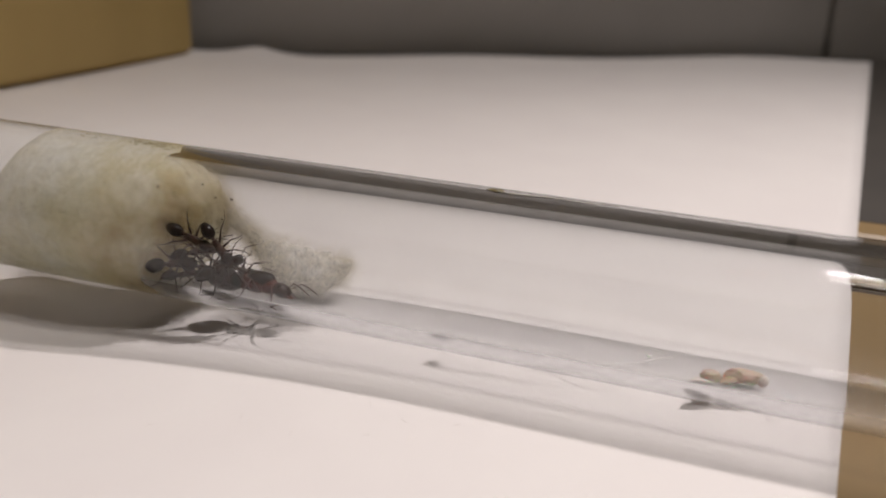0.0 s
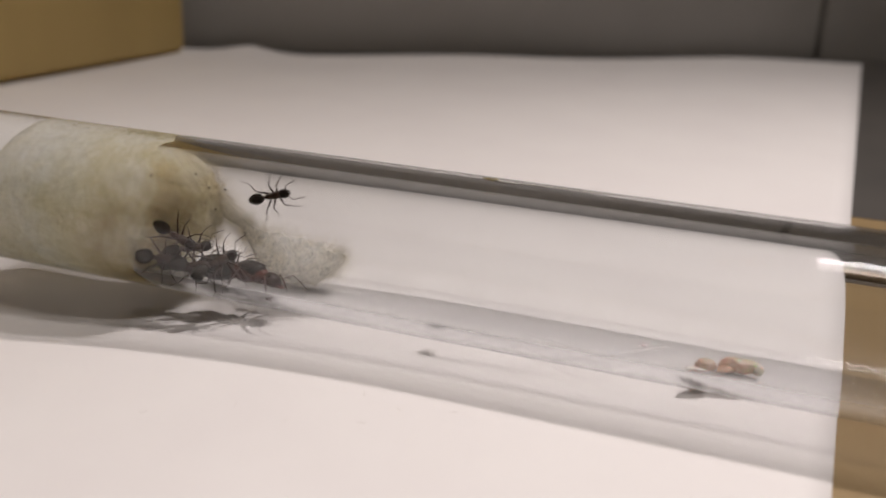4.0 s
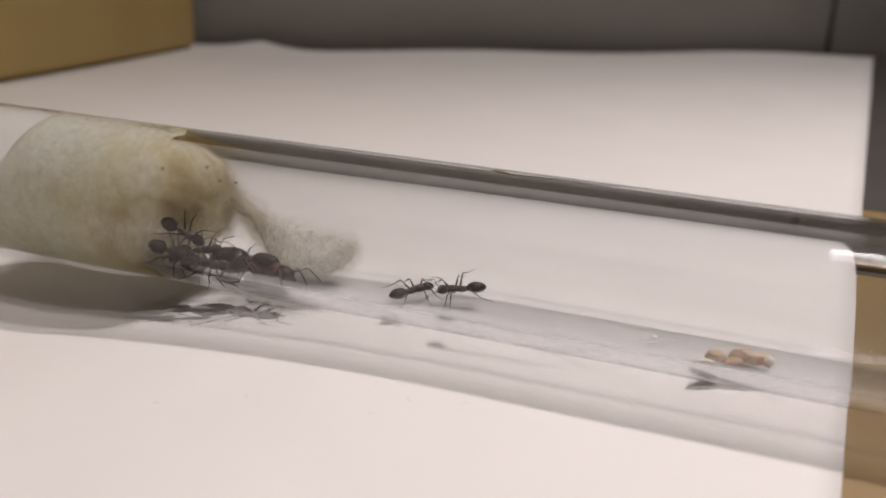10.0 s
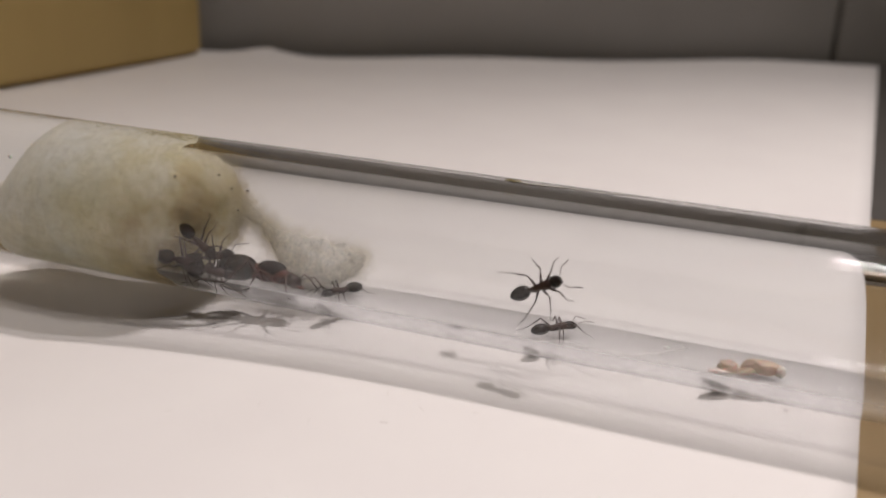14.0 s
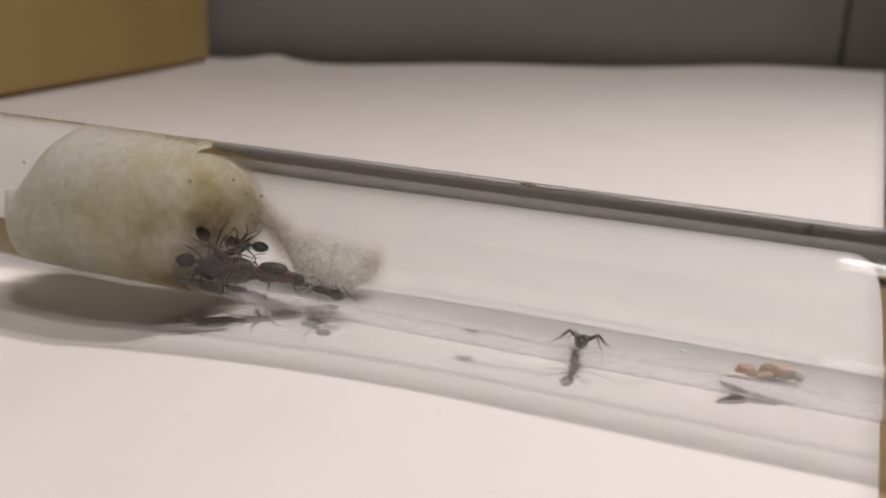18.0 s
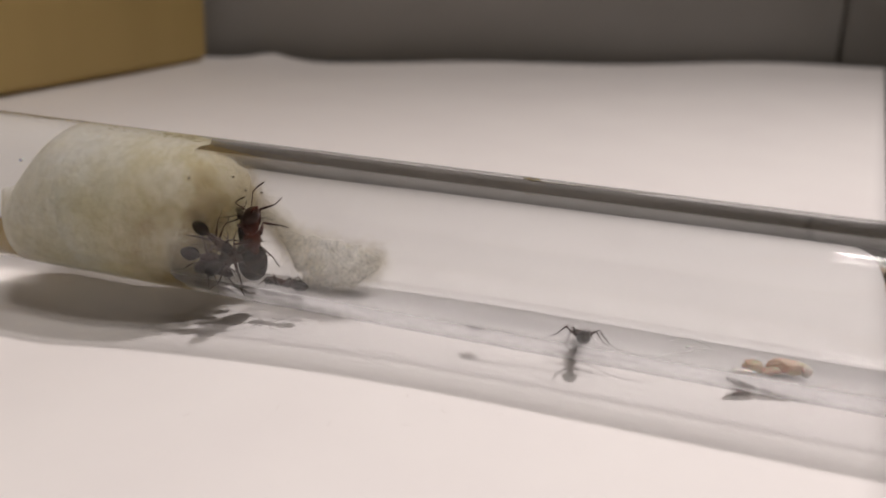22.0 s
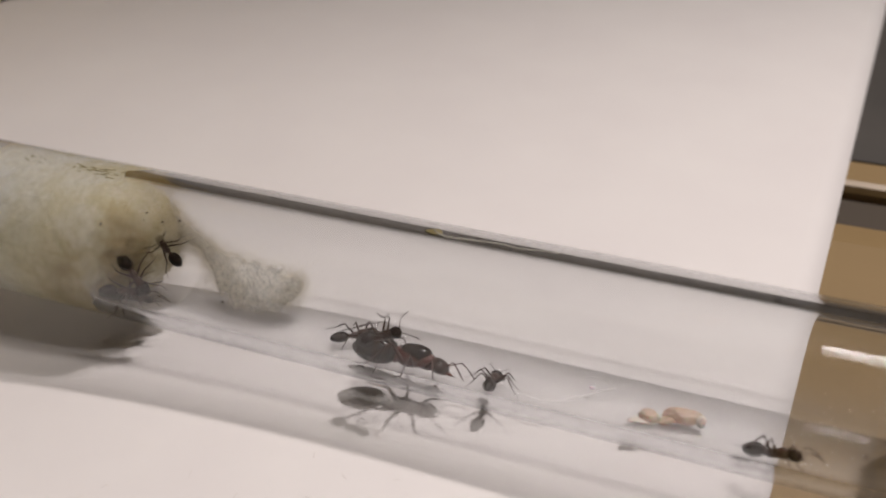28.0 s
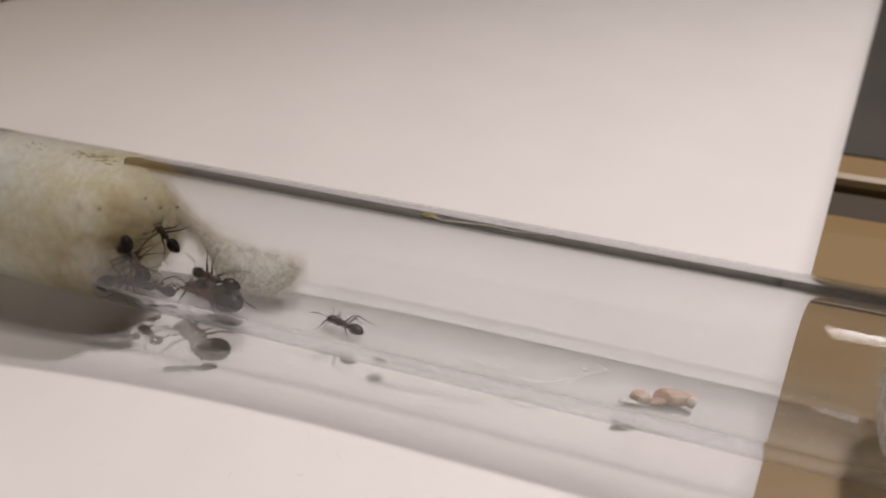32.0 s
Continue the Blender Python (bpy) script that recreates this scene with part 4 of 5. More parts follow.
def leg_mesh(hip, knee, ankle, foot, r):
    """One leg, from its hip at the origin: thick thigh, thin shin, finer foot."""
    h = Vector(hip)
    pts = [(Vector(p) - h) * MM for p in (hip, knee, ankle, foot)]
    line, rad = [], []
    mids = [(0, 1, (1.0, 1.35, 1.2, 0.75)), (1, 2, (0.7, 0.8, 0.72, 0.5)), (2, 3, (0.42, 0.4, 0.36, 0.3))]
    for a, b, rs in mids:
        for k, s in enumerate(rs):
            u = k / len(rs)
            line.append(pts[a].lerp(pts[b], u))
            rad.append(r * s)
    line.append(pts[3])
    rad.append(r * 0.22)
    loops, side = [], None
    n = 7
    for i, p in enumerate(line):
        d = (line[min(i + 1, len(line) - 1)] - line[max(i - 1, 0)]).normalized()
        side = d.orthogonal().normalized() if side is None else (side - d * side.dot(d)).normalized()
        other = d.cross(side)
        loops.append([p + (side * math.cos(2 * math.pi * k / n) + other * math.sin(2 * math.pi * k / n)) * rad[i] * MM for k in range(n)])
    return rings(loops)


def feeler(root, elbow, tip, r):
    root = Vector(root)
    a, b, c = [(Vector(p) - root) * MM for p in (root, elbow, tip)]
    mid = b.lerp(c, 0.5) + Vector((0, 0, 0.00008))
    bm = curve_tube([a, a.lerp(b, 0.5), b], r * 0.75 * MM, 3)
    return curve_tube([b, mid, c], r * MM, 6, bm=bm, taper=[(0, r * 0.7 * MM), (0.7, r * 1.05 * MM), (1, r * 0.6 * MM)])


def worker_ant():
    ob = tagged(new("worker_ant"), "", "ant", "worker ants")
    part("gaster", lathe(gaster_stations(-2.18, -0.50, 0.56, 0.55, 1.0)), M_BLACK, ob, "glossy black rear body")
    bm = lathe(egg(-0.62, -0.30, 0.17, 0.30, 0.95, 0.98, 8))
    part("petiole", bm, M_BROWN, ob)
    bm = lathe(egg(-0.36, 0.72, 0.30, 0.34, 0.86, 1.0, 12, 0.5))
    lathe(egg(0.35, 1.38, 0.39, 0.39, 1.02, 1.0, 12, 0.55), bm=bm)
    part("thorax", bm, M_BROWN, ob)
    head = part("head", lathe(egg(1.28, 2.20, 0.48, 0.39, 1.02, 0.90, 14, 0.5, -0.25)), M_BLACK, ob)
    for s in (1, -1):
        part("mandible", curve_tube([(2.08 * MM, s * 0.16 * MM, 0.86 * MM), (2.24 * MM, s * 0.17 * MM, 0.84 * MM), (2.36 * MM, s * 0.05 * MM, 0.82 * MM)], 0.055 * MM, 3), M_BROWN, head)
        bm = bmesh.new()
        bmesh.ops.create_icosphere(bm, subdivisions=2, radius=0.095 * MM, matrix=Matrix.Translation((1.72 * MM, s * 0.38 * MM, 1.12 * MM)))
        part("eye", bm, M_BLACK, head)
        an = part("antenna", feeler((2.05, s * 0.14, 1.08), (2.50, s * 0.82, 1.46), (3.60, s * 1.08, 1.00), 0.042), M_LEG, head)
        an.location = (2.05 * MM, s * 0.14 * MM, 1.08 * MM)
        for hip, knee, ankle, foot in (((1.05, 0.22, 0.80), (1.60, 1.02, 1.42), (2.10, 1.52, 0.62), (2.75, 1.78, 0.20)), ((0.62, 0.22, 0.74), (0.56, 1.25, 1.52), (0.50, 1.92, 0.66), (0.32, 2.48, 0.36)), ((0.22, 0.22, 0.72), (-0.58, 1.10, 1.66), (-1.40, 1.75, 0.68), (-2.35, 2.18, 0.28))):
            f = lambda p: (p[0], s * p[1], p[2])
            leg = part("leg", leg_mesh(f(hip), f(knee), f(ankle), f(foot), 0.078), M_LEG, ob)
            leg.location = Vector(f(hip)) * MM
    return ob


def queen_ant():
    ob = tagged(new("queen_ant"), "large black queen ant with red-brown thorax sides in the tube", "ant")
    part("gaster", lathe(gaster_stations(-5.15, -0.95, 1.44, 1.34, 1.82, 5), 28), M_GASTER, ob, "large glossy black rear body with brown bands")
    part("petiole", lathe(egg(-1.30, -0.70, 0.42, 0.78, 1.55, 1.80, 10)), M_RED, ob, "red-brown waist scale")
    bm = lathe(egg(-0.85, 1.55, 0.86, 0.98, 1.70, 1.85, 16, 0.5), 24)
    lathe(egg(1.0, 2.55, 0.80, 0.78, 1.68, 1.62, 12, 0.5), 24, bm=bm)
    thorax = part("thorax", bm, M_RED, ob, "red-brown flanks of the thorax")
    part("back_plate", lathe(egg(-0.70, 2.10, 0.86, 0.92, 2.10, 2.08, 18, 0.55), 24), M_BLACK, thorax, "domed glossy black back plate")
    part("rear_plate", lathe(egg(-1.0, 0.0, 0.58, 0.62, 1.80, 1.98, 12, 0.55), 20), M_BROWN, thorax)
    head = part("head", lathe(egg(2.35, 3.85, 0.84, 0.72, 1.70, 1.20, 16, 0.5, -0.3), 24), M_BROWN, ob)
    for s in (1, -1):
        part("mandible", curve_tube([(3.70 * MM, s * 0.32 * MM, 1.10 * MM), (4.02 * MM, s * 0.34 * MM, 0.95 * MM), (4.20 * MM, s * 0.08 * MM, 0.85 * MM)], 0.11 * MM, 3), M_RED, head)
        bm = bmesh.new()
        bmesh.ops.create_icosphere(bm, subdivisions=2, radius=0.18 * MM, matrix=Matrix.Translation((3.00 * MM, s * 0.68 * MM, 1.86 * MM)))
        part("eye", bm, M_BLACK, head)
        an = part("antenna", feeler((3.65, s * 0.25, 1.62), (4.5, s * 1.20, 2.25), (6.0, s * 1.55, 1.10), 0.070), M_QLEG, head)
        an.location = (3.65 * MM, s * 0.25 * MM, 1.62 * MM)
        for hip, knee, ankle, foot in (((1.9, 0.5, 1.1), (2.7, 1.55, 1.75), (3.3, 2.25, 0.6), (4.1, 2.6, 0.05)), ((0.8, 0.5, 1.0), (0.6, 1.9, 2.0), (0.4, 2.75, 0.6), (0.0, 3.3, 0.05)), ((0.1, 0.5, 1.0), (-1.2, 1.7, 2.5), (-2.5, 2.4, 0.7), (-3.8, 2.9, 0.05))):
            f = lambda p: (p[0], s * p[1], p[2])
            leg = part("leg", leg_mesh(f(hip), f(knee), f(ankle), f(foot), 0.15), M_QLEG, ob)
            leg.location = Vector(f(hip)) * MM
    return ob


# seconds, place in millimetres, turn in degrees
ANT_ROWS = {
    "queen": [
        (0, -13.56, -3.13, 1.84, -27, -0, -0), (1, -13.88, -3.05, 1.80, -26, -0, -0), (2, -14.03, -3.00, 1.78, -26, -0, -0), (3, -13.91, -3.03, 1.79, -26, -0, -0), (3.5, -13.92, -3.03, 1.79, -26, -0, -0), (5.5, -14.06, -3.02, 1.79, -26, -0, -0), (6, -13.78, -3.03, 1.79, -26, -0, -0), (7, -13.76, -3.02, 1.79, -26, -0, -0), (8, -13.69, -3.00, 1.78, -26, -0, -0), (9, -13.79, -3.01, 1.79, -26, -0, -0), (10, -13.71, -2.99, 1.78, -26, -0, -0), (11, -13.76, -2.97, 1.77, -25, -0, -0), (12, -13.81, -2.99, 1.77, -25, -0, -0), (13, -13.55, -2.98, 1.77, -25, -0, -0), (14, -14.17, -3.00, 1.78, -26, -0, -0), (14.5, -14.05, -2.98, 1.77, -25, -0, -0), (16.5, -15.28, -2.92, 1.74, -25, -0, -0), (17, -15.31, -2.92, 1.74, -25, -0, -0), (18, -16.21, -1.99, 1.39, -15, 7, 24), (19, -16.12, -2.88, 2.30, -23, 9, 20), (19.5, -15.30, -4.00, 2.75, -23, 8, 20), (20, -14.40, -3.98, 3.46, -31, -31, 23), (20.5, -14.39, -3.49, 7.39, -100, -69, 81), (21, -15.18, -3.41, 6.47, 59, -69, -73), (22, -15.05, -3.39, 6.75, 51, -69, -65), (22.3, -15.45, -3.41, 6.04, 42, -70, -57), (22.5, -15.40, -3.40, 6.62, 56, -69, -70), (22.7, -15.14, -3.72, 7.98, -133, -70, 115), (23, -14.78, -3.59, 8.44, -135, -60, 119), (23.17, -15.74, -3.81, 5.69, -68, -37, 68), (23.33, -18.13, -2.50, 3.06, -15, -14, 31), (23.5, -19.45, -1.23, 1.21, -10, -1, -7), (24, -14.00, -5.29, 3.55, -50, -0, -0), (24.5, -10.63, -5.18, 3.41, -47, -11, -10), (26.5, 2.98, -4.82, 3.04, -44, -0, -0), (27, 7.98, -4.77, 3.00, -43, 0, 0), (27.6, 9.84, -4.74, 2.97, -43, 0, 0), (28, 9.13, -4.69, 2.92, -42, 2, 3), (28.4, 9.15, -4.67, 2.91, -42, 0, 0), (28.8, 10.44, -4.64, 2.88, -42, 0, 0), (29, 10.42, -4.63, 2.87, -42, 0, 0), (29.6, 8.88, -4.61, 2.85, -42, 0, 0), (30, 5.05, -1.29, 1.22, -8, 7, 42), (30.2, 3.46, -1.17, 1.20, -7, 7, 47), (30.3, 2.13, -0.67, 1.15, -1, 6, 93), (30.4, 0.80, -0.16, 1.10, 1, 1, 138), (30.5, 1.43, -0.64, 1.13, 5, 3, 148), (30.8, -0.21, -1.86, 1.35, 15, 3, 170), (31, -2.54, -1.85, 1.35, 15, 0, 179), (31.2, -4.91, -4.56, 2.80, 40, -10, -169), (31.5, -9.79, -4.55, 2.80, 41, -0, -180), (32, -12.97, -3.17, 1.86, 25, 11, 158)],
    "n1": [
        (0, -20.14, -3.28, 7.71, 53, 23, 8), (3, -21.03, -3.28, 6.63, 51, 28, 5), (6, -21.01, -3.28, 6.75, 54, 21, 10), (8, -21.26, -3.28, 6.20, 53, 22, 9), (11, -21.52, -3.28, 6.27, 52, 25, 7), (13, -20.85, -3.28, 6.73, 56, 10, 18), (14, -21.01, -3.28, 6.07, 47, 35, -3), (14.5, -21.38, -3.28, 5.92, 42, 41, -11), (16.5, -21.12, -3.28, 6.03, 45, 39, -8), (18, -21.01, -3.28, 6.19, 44, 39, -8), (20, -20.80, -3.28, 6.53, 44, 39, -8), (22, -20.93, -3.28, 6.75, 50, 30, 2), (24.5, -20.83, -3.28, 6.95, 48, 34, -2), (26.5, -20.86, -3.28, 6.64, 43, 40, -9), (32, -20.55, -3.28, 7.16, 32, 49, -26)],
    "n2": [
        (0, -21.67, -4.28, 4.97, 56, -1, 26), (3, -22.36, -4.28, 4.45, 56, 5, 22), (6, -21.96, -4.28, 4.51, 55, 16, 14), (9, -22.09, -4.28, 4.49, 55, 17, 13), (13, -22.19, -4.28, 4.51, 55, 12, 17), (14.5, -22.60, -4.28, 4.18, 55, 15, 15), (16.5, -22.06, -4.28, 4.77, 56, 1, 24), (20, -21.51, -4.28, 4.69, 55, 13, 16), (22, -21.24, -4.28, 5.03, 55, 13, 16), (24.5, -22.18, -4.28, 5.07, 56, -6, 29), (26.5, -21.66, -4.28, 5.16, 56, 6, 21), (32, -21.94, -4.28, 4.39, 56, 5, 22)],
    "n3": [
        (0, -22.63, -1.92, 1.37, -6, 15, 67), (1.5, -22.08, -2.49, 1.59, -18, 10, 33), (3, -21.53, -3.06, 1.81, -26, 0, 0), (6, -21.99, -3.07, 1.81, -26, -0, -0), (9, -22.08, -3.07, 1.81, -26, -0, -0), (13, -21.82, -3.02, 1.79, -26, -0, -0), (14.5, -21.83, -3.03, 1.80, -26, -0, -0), (16.5, -21.83, -2.98, 1.77, -25, -0, -0), (20, -22.14, -2.96, 1.76, -25, -0, -0), (22, -21.93, -2.99, 1.78, -25, -0, -0), (24.5, -20.99, -5.30, 3.55, -50, 0, 0), (25.5, -21.46, -5.07, 3.30, -42, 24, 25), (26.5, -21.94, -4.83, 3.06, -20, 40, 61), (29.25, -21.66, -4.74, 2.97, -37, 23, 27), (32, -21.38, -4.65, 2.89, -42, 1, 1)],
    "w1": [
        (0, -16.95, -3.28, 7.52, 41, 43, -13), (0.5, -16.93, -3.28, 7.87, 13, 55, -50), (1, -17.80, -3.28, 7.41, -9, 56, -76), (1.5, -18.54, -3.28, 6.69, -35, 47, -109), (1.65, -18.43, -3.28, 6.94, -55, 15, -145), (1.8, -18.33, -3.28, 7.18, -53, -22, -171), (2, -18.41, -3.28, 7.25, -47, -36, 176), (2.25, -17.42, -3.78, 8.24, 14, -55, 99), (2.5, -16.44, -4.28, 9.23, 53, -22, 40), (3, -17.71, -0.78, 9.39, 55, -13, 34), (3.5, -18.08, 2.22, 9.61, 53, -22, 41), (4.2, -13.03, 6.71, 9.85, 105, -13, -4), (5.5, 2.56, 6.21, 11.17, 117, -6, -3), (6, 8.92, 6.60, 10.22, 109, 19, 7), (6.5, 7.31, 6.91, 8.76, 101, 58, 9), (7, 8.36, 4.76, 2.99, 7, 43, -80), (7.5, 7.50, 2.68, 1.64, -16, 16, -137), (8, 7.24, 1.64, 1.30, -7, 11, -123), (9, 6.76, 2.33, 1.50, -18, 7, -159), (10, 6.52, 2.81, 1.69, -23, 8, -162), (10.5, 6.67, 2.93, 1.75, -22, 12, -153), (11, 7.14, 2.84, 1.71, -21, 12, -152), (11.5, -0.46, 0.41, 1.11, -2, 3, -129), (12, -5.90, -3.00, 1.78, 26, 0, 180), (12.5, -5.74, -1.07, 1.18, 6, -6, -136), (13, -5.62, -2.98, 1.77, 25, -0, -180), (13.5, -7.65, -1.50, 1.26, 12, 1, 177), (13.75, -6.96, -1.11, 1.20, 8, -4, -151), (14, -6.27, -0.72, 1.14, 3, -5, -118), (14.5, -5.83, -2.98, 1.77, 24, -9, -160), (15.5, -9.11, -0.13, 1.72, 2, -6, 172), (16.5, -12.40, 2.73, 1.66, -19, -14, 145), (17, -16.97, 4.71, 2.94, -43, -0, 180), (17.5, -19.22, 3.07, 4.44, -64, -23, -141), (18, -20.48, 1.62, 4.89, -75, -20, -130), (19, -21.01, 1.22, 6.86, -63, -56, -147), (20, -20.42, 1.22, 7.23, -55, -64, -157), (32, -20.42, 1.22, 7.23, -55, -64, -157)],
    "w2": [
        (0, -16.35, -3.78, 5.27, 55, -17, 37), (3, -16.13, -3.78, 4.72, 54, -19, 38), (5, -16.40, -3.78, 4.47, 54, -21, 40), (5.5, -16.12, -3.78, 5.02, 54, -18, 37), (5.8, -11.64, -3.78, 5.25, 56, 1, 24), (6, -9.10, -4.00, 4.73, 32, -5, 8), (6.5, -5.31, -0.61, 1.13, -5, 1, 15), (7, -0.90, -3.06, 1.81, -26, 0, 1), (7.5, 1.30, -0.58, 1.12, -4, 2, 25), (8, 2.98, 0.23, 1.10, 2, -1, 18), (9, 2.14, 0.37, 1.11, 2, -2, 37), (10, 1.78, 0.67, 1.13, 4, -4, 50), (10.5, 2.42, -0.24, 1.10, -1, 2, 59), (11, 9.00, -2.99, 1.77, -24, 10, 21), (11.5, 12.31, -0.45, 1.11, -4, 1, 17), (12, 15.38, -2.98, 1.77, -25, 4, 8), (13, 15.16, -1.46, 1.26, -12, 2, 8), (14, 15.31, -0.47, 1.12, -3, 3, 46), (14.5, 15.45, -1.03, 1.18, -6, 6, 44), (16.5, 18.71, -2.16, 1.44, -15, 11, 36), (17, 17.24, -2.37, 1.52, -2, 20, 85), (18, 17.03, -2.97, 1.77, 2, 25, 95), (20, 16.87, -2.90, 1.73, 7, 24, 106), (22, 16.44, -2.95, 1.76, 9, 24, 111), (22.5, 16.81, -3.87, 2.28, 13, 32, 113), (23, 16.73, -2.68, 1.64, 7, 21, 110), (24.5, 16.96, -3.22, 1.89, 4, 27, 99), (26.5, 16.97, -3.00, 1.78, 3, 25, 96), (27.6, 17.64, -3.12, 1.84, 3, 27, 97), (28, 17.04, -2.88, 1.72, 3, 24, 96), (28.8, 17.47, -3.94, 2.32, 5, 34, 99), (30, 16.53, -3.66, 2.14, 8, 31, 105), (30.4, 12.53, -3.25, 1.91, 9, 27, 109), (31, 12.77, -3.12, 1.84, 12, 24, 117), (31.3, 12.41, -2.78, 1.68, 10, 21, 116), (31.4, 11.08, -1.98, 1.39, 10, 14, 126), (31.6, 7.74, -0.62, 1.13, 5, 1, 164), (32, 1.97, -1.62, 1.29, 13, 4, 162)],
    "w3": [
        (0, -16.35, -0.90, 3.50, 41, 10, 8), (3, -16.37, -0.90, 2.90, 41, 10, 7), (6, -16.27, -0.90, 2.74, 41, 10, 7), (9, -16.47, -0.90, 2.65, 41, 10, 8), (10.8, -16.53, -0.90, 2.47, 41, 9, 9), (11.2, -11.75, -2.74, 3.22, 53, -10, 7), (11.35, -9.29, -4.16, 3.56, 1, -10, -9), (11.5, -6.83, -5.58, 3.91, -50, -23, -19), (12, 0.20, -4.91, 3.13, -38, -25, -28), (12.5, 8.12, -5.74, 4.13, -50, -30, -23), (13, 9.45, -6.16, 4.82, -57, -31, -18), (13.5, 13.78, -6.68, 9.97, -109, -31, 10), (14, 14.62, -6.92, 8.65, -95, -27, 2), (14.5, 14.74, -6.57, 5.77, -70, 11, 4), (15.17, 11.41, -5.66, 4.60, -58, -27, -31), (15.83, 8.07, -4.76, 3.43, -11, -44, -93), (16.5, 4.74, -3.86, 2.27, 28, -19, -148), (17, -1.03, -2.96, 1.76, 23, -10, -159), (17.5, -5.02, -2.96, 1.76, 25, 0, 180), (18, -8.85, -2.29, 1.49, 17, 10, 151), (18.5, -13.25, -2.95, 1.76, 22, 12, 154), (19, -14.06, -2.97, 1.77, 25, 0, 180), (20, -13.46, -2.93, 1.75, 25, 0, 180), (21, -13.38, -2.92, 1.74, 25, 0, 180), (22, -13.29, -2.95, 1.76, 25, 0, 179), (22.5, -12.73, -3.88, 2.28, 34, -0, -180), (23, -13.80, -2.19, 1.45, 18, -2, -173), (23.5, -15.32, -0.41, 1.11, 3, -0, -179), (24.5, -15.61, -5.27, 3.52, 49, 0, 180), (24.8, -15.30, -5.21, 3.46, 30, 40, 131), (25.1, -14.98, -5.16, 3.39, -28, 40, 49), (25.4, -14.67, -5.11, 3.33, -47, 0, 0), (26.5, -9.81, -4.85, 3.07, -44, 0, 0), (27, -7.16, -3.85, 2.26, -30, 17, 27), (27.6, 0.72, -3.71, 2.17, -28, 18, 30), (27.8, 4.13, -5.32, 5.31, -63, 0, 9), (28, 7.53, -6.94, 8.45, -94, -25, 2), (28.4, 8.29, -6.89, 8.94, -99, -36, 5), (28.5, 9.79, -6.00, 11.56, -135, -44, 35), (28.6, 11.60, -4.29, 13.52, -156, -30, 48), (28.7, 12.88, -3.30, 14.17, -158, -18, 37), (28.8, 14.70, -2.78, 14.42, -160, -12, 29), (29, 15.73, -3.47, 14.07, -150, -6, 10), (29.04, 15.73, -3.52, 14.04, -150, -6, 10), (29.06, 22.23, -4.10, 8.48, -98, 52, 26), (29.08, 28.72, -4.68, 2.91, 17, 39, 116), (29.1, 28.72, -4.68, 2.91, 17, 39, 116), (29.2, 27.94, -4.67, 2.90, 30, 31, 138), (29.3, 26.81, -4.19, 2.54, 36, 10, 170), (29.4, 25.69, -3.71, 2.17, 30, -12, -161), (29.6, 21.21, -2.85, 1.71, 24, -6, -167), (29.8, 19.34, -4.66, 2.90, 42, -0, -180), (30, 14.84, -6.39, 5.31, 62, -34, -163), (30.2, 10.66, -6.87, 9.08, 99, -21, 177), (30.4, 3.45, -6.59, 10.27, 110, -18, 174), (30.5, 0.67, -6.69, 9.94, 106, -5, 179), (30.6, -3.21, -6.26, 11.08, 116, 1, -180), (30.8, -8.85, -6.29, 11.01, 116, -14, 173), (30.87, -11.40, -5.29, 9.81, 59, -23, -179), (30.93, -13.95, -4.29, 8.60, 0, -21, -167), (31, -16.50, -3.28, 7.40, -56, -11, -162), (31.2, -19.55, -3.28, 6.57, -42, -42, 168), (32, -20.56, -3.28, 6.34, -44, -40, 171)],
    "w5": [
        (0, -18.27, -3.88, 4.98, 55, 13, 16), (6, -18.56, -3.88, 3.88, 56, 5, 22), (12, -18.52, -3.88, 3.51, 56, 10, 18), (14.5, -19.32, -3.88, 3.43, 56, 10, 18), (18, -19.11, -3.88, 4.18, 56, -4, 28), (20, -19.08, -3.88, 4.66, 53, -24, 42), (22, -18.84, -3.88, 4.72, 55, -14, 35), (23, -21.24, -3.88, 5.66, 53, -22, 40), (24.5, -19.19, -3.88, 5.41, 54, -18, 37), (26.5, -19.15, -3.88, 4.61, 55, -17, 36), (26.65, -18.19, -4.37, 3.84, 6, 0, 22), (26.8, -17.24, -4.85, 3.07, -44, 0, 0), (27, -15.29, -4.83, 3.05, -44, 1, 1), (27.6, -5.39, -4.81, 3.04, -44, 0, 1), (28, 1.75, -0.17, 1.10, -1, 1, 38), (28.4, 1.27, -0.51, 1.12, -3, 3, 40), (28.5, 0.81, -0.49, 1.12, -4, -0, -8), (28.6, 0.35, -0.47, 1.12, -2, -3, -56), (28.8, 0.79, -1.24, 1.21, -6, -9, -57), (28.87, 0.47, -1.44, 1.26, -12, 2, -0), (28.93, 0.14, -1.64, 1.30, -6, 13, 57), (29, -0.18, -1.84, 1.35, 7, 14, 117), (29.05, -0.45, -2.18, 1.46, 16, 9, 150), (29.1, -0.72, -2.51, 1.57, 21, -1, -178), (29.4, -1.32, -4.68, 2.91, 42, -0, -180), (29.6, -4.09, -4.68, 2.91, 42, 0, 180), (29.8, -8.50, -4.67, 2.90, 42, 0, 180), (30, -9.97, -4.69, 2.92, 42, 0, 180), (30.4, -14.63, -4.66, 2.90, 42, 0, 180), (30.5, -15.13, -4.66, 2.89, 40, 15, 163), (31, -16.83, -4.63, 2.87, 42, 2, 177), (32, -18.23, -3.86, 2.27, 31, 15, 157)],
    "w6": [
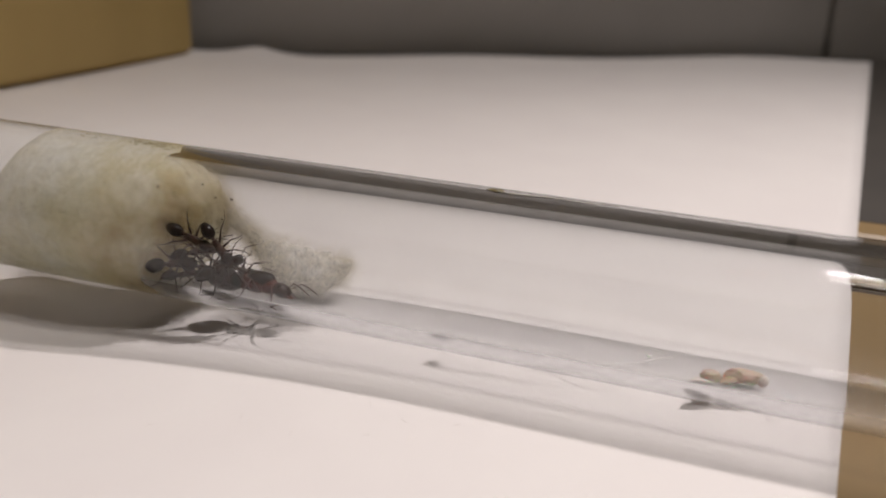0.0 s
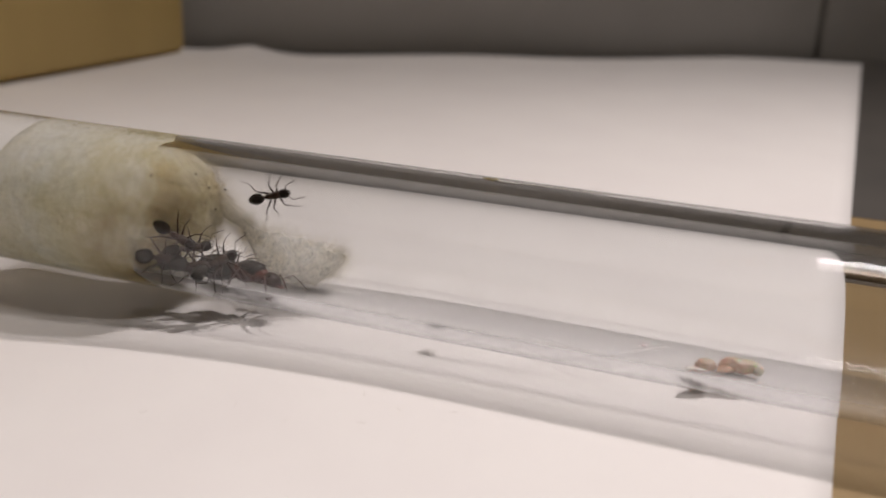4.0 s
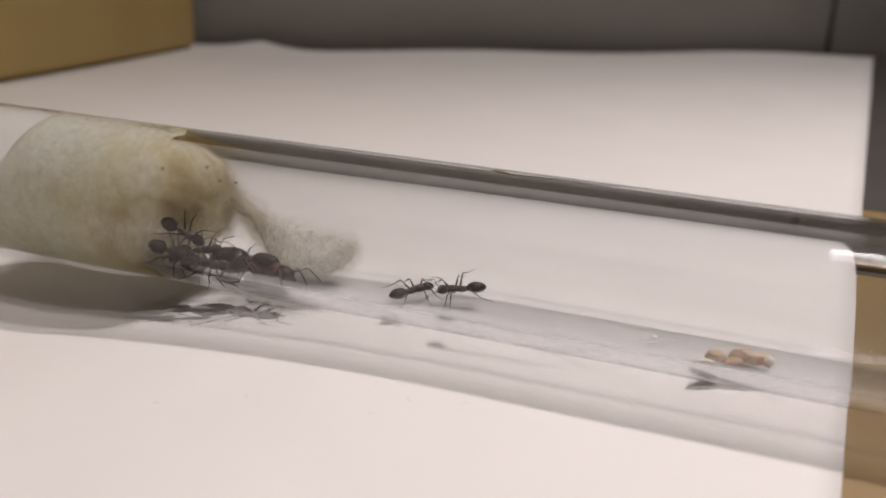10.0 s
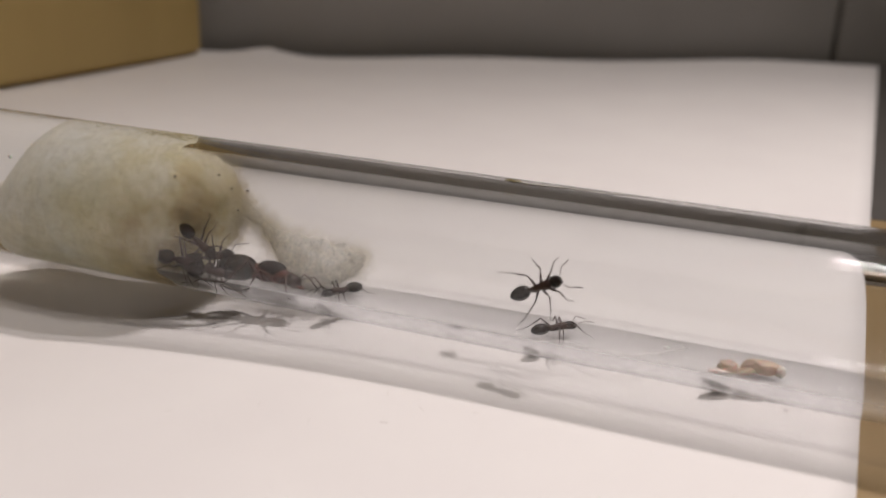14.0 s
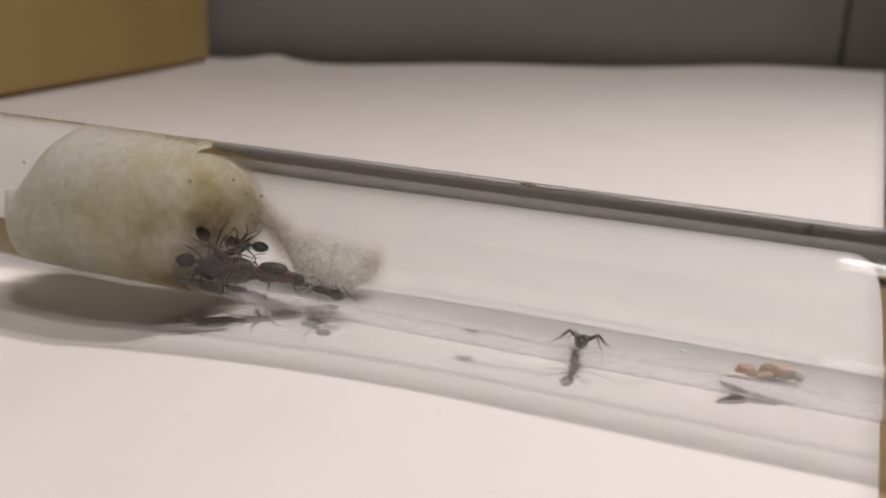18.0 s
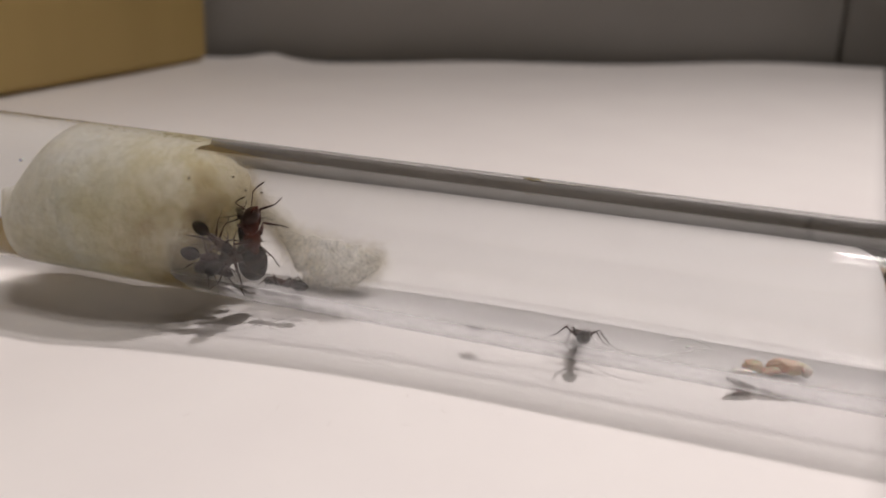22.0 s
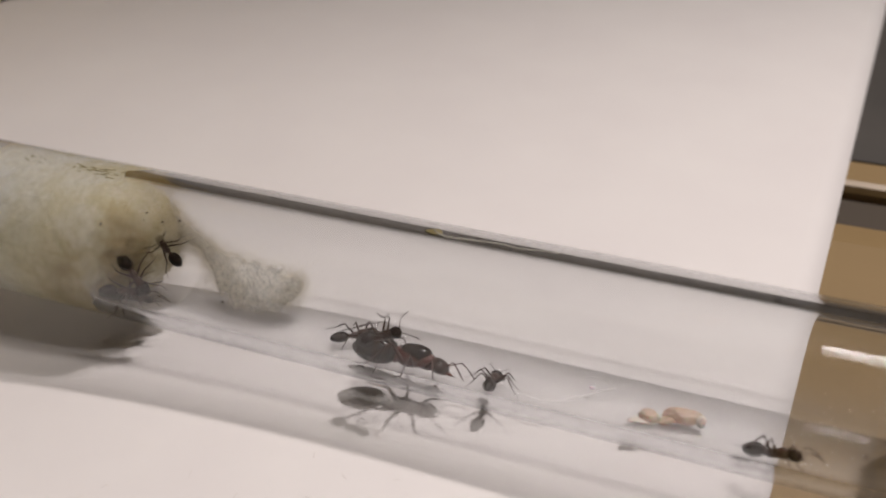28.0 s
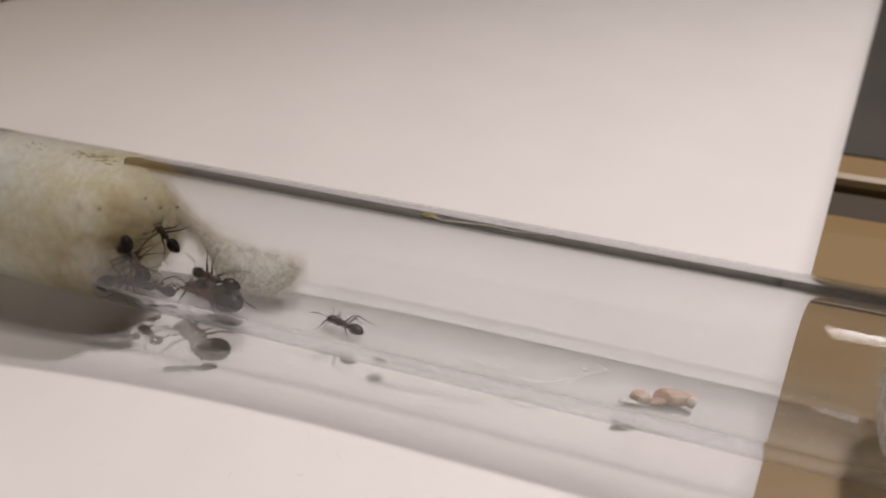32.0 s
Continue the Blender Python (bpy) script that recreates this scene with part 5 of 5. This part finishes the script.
        (0, -20.21, -2.28, 5.60, 56, -9, 31), (6, -20.38, -2.28, 4.51, 56, -5, 28), (12, -20.51, -2.28, 3.79, 56, 0, 25), (18, -20.38, -2.28, 4.73, 54, -21, 40), (22, -20.36, -2.28, 4.54, 56, -11, 33), (24.5, -20.34, -2.28, 1.96, 56, 9, 19), (24.73, -17.33, -3.80, 3.57, 10, 9, 5), (24.97, -14.31, -5.32, 5.17, -35, -1, -3), (25.2, -11.30, -6.83, 6.78, -79, -14, -3), (26.5, 9.86, -6.52, 10.44, -110, -7, 3), (26.8, 15.30, -6.95, 8.17, -91, 15, -0), (27, 21.53, -6.91, 7.34, -84, -4, -0), (27.3, 26.09, -6.95, 7.88, -89, -8, -0), (27.6, 40.54, -6.95, 7.86, -88, -10, -0), (28, 41.61, -6.11, 4.73, -60, -19, -11), (28.2, 42.44, -5.75, 4.15, -51, -26, -19), (28.4, 46.25, -5.90, 4.38, -55, -23, -16), (28.5, 46.40, -6.17, 4.85, -62, -11, -6), (28.6, 46.00, -6.54, 5.69, -55, -54, -30), (28.63, 45.31, -5.03, 4.26, -57, -17, 13), (28.67, 44.62, -3.52, 2.83, -34, 13, 54), (28.7, 43.93, -2.01, 1.40, 4, 16, 105), (28.8, 42.43, -2.16, 1.45, 6, 17, 111), (29, 39.64, -2.37, 1.52, 19, 7, 161), (29.2, 35.08, -1.81, 1.34, 14, 5, 162), (29.4, 31.45, -1.65, 1.30, 14, 1, 178), (29.6, 29.53, -1.59, 1.28, 13, 2, 172), (29.8, 26.71, -1.59, 1.29, 10, 9, 137), (30, 27.86, -1.64, 1.30, 14, -1, -176), (30.2, 26.68, -4.65, 2.88, 42, 0, 180), (30.4, 21.82, -4.66, 2.89, 41, 8, 171), (30.5, 16.60, -1.37, 1.24, 11, 3, 163), (30.55, 15.68, -3.84, 3.18, 38, -8, -179), (30.6, 14.76, -6.31, 5.13, 62, -26, -167), (30.8, 7.86, -5.81, 4.24, 45, -39, -148), (31, 6.58, -4.62, 2.85, 33, -27, -146), (31.1, 7.09, -6.71, 6.25, 68, -46, -164), (31.2, 4.55, -6.91, 8.76, 102, -60, 170), (31.3, 1.67, -6.76, 9.66, 106, -33, 171), (31.4, -0.89, -6.52, 10.46, 112, -20, 172), (31.6, -6.17, -6.67, 10.01, 106, 3, -179), (31.8, -8.59, -6.95, 8.04, 90, 7, 180), (31.87, -9.02, -6.06, 7.84, 43, -4, 175), (31.93, -9.44, -5.17, 7.64, -4, -16, 179), (32, -9.86, -4.28, 7.43, -54, -20, -169)],
}

LABELS = {
    "n1": "black worker ant resting on the mouldy cotton face",
    "n2": "black worker ant huddled low against the cotton",
    "n3": "black worker ant crouching on the glass under the cotton",
    "w1": "black worker ant that leaves the cotton and climbs the glass",
    "w2": "black worker ant that stands alone by the dried trail",
    "w3": "black worker ant that runs along the front glass",
    "w5": "black worker ant hiding behind the queen by the cotton",
    "w6": "black worker ant that visits the far end and the crumbs",
}
ANTS = {"queen": queen_ant()}
ANTS["queen"].scale = (1.06, 1.06, 1.06)
first = worker_ant()
first.scale = (1.1, 1.1, 1.1)
for key in LABELS:
    ant = first if key == "n1" else copy_thing(first, Matrix())
    ant["label"] = LABELS[key]
    ANTS[key] = ant


def motions():
    rnd = random.Random(11)
    for key, ant in ANTS.items():
        # the rows are for a slightly wider bore: draw them in towards its axis
        rows = [(t, x, 0.972 * y, AXIS / MM + 0.972 * (z - AXIS / MM), rx, ry, rz) for t, x, y, z, rx, ry, rz in ANT_ROWS[key]]
        size = ant.scale[0]
        walk(ant, [(t, pose(x * MM, y * MM, z * MM, rx, ry, rz)) for t, x, y, z, rx, ry, rz in rows])
        # legs swing with the way walked, three at a time
        ts = [r[0] for r in rows]
        grid = [round(0.1 * k, 1) for k in range(321)]
        place = np.array([[float(np.interp(t, ts, [r[c] for r in rows])) for c in (1, 2, 3)] for t in grid])
        turn = np.array([float(np.interp(t, ts, np.unwrap(np.radians([r[6] for r in rows])))) for t in grid])
        gone = np.concatenate([[0], np.cumsum(np.linalg.norm(np.diff(place, axis=0), axis=1) + 0.6 * np.minimum(np.abs(np.diff(turn)), 0.6))])
        stride = 5.5 if key == "queen" else 2.6
        legs = [c for c in ant.children if c.name.split(".")[0] == "leg"]
        for k, leg in enumerate(legs):
            home = leg.location.copy()
            side = 1 if home.y > 0 else -1
            phase = math.pi * ((k % 3) % 2) + (0 if side > 0 else math.pi)
            base = rnd.uniform(-9, 9)
            keys, last = [], None
            for i, t in enumerate(grid):
                still = i not in (0, 320) and abs(gone[i] - gone[i - 1]) < 0.03 and abs(gone[min(i + 1, 320)] - gone[i]) < 0.03
                if still:
                    continue
                w = 2 * math.pi * gone[i] / stride + phase
                swing = side * (base + 17 * math.sin(w))
                lift = side * 7 * max(0, math.cos(w))
                keys.append((t, pose(home.x, home.y, home.z, lift, 0, swing)))
            walk(leg, keys)
        head = [c for c in ant.children if c.name.split(".")[0] == "head"][0]
        for an in [c for c in head.children if c.name.split(".")[0] == "antenna"]:
            home = an.location.copy()
            keys, t = [], 0.0
            while t < 32:
                keys.append((t, pose(home.x, home.y, home.z, 0, rnd.uniform(-16, 14), rnd.uniform(-16, 16))))
                t = round(t + rnd.uniform(0.5, 1.3), 1)
            keys.append((32.0, keys[-1][1]))
            walk(an, keys)


motions()
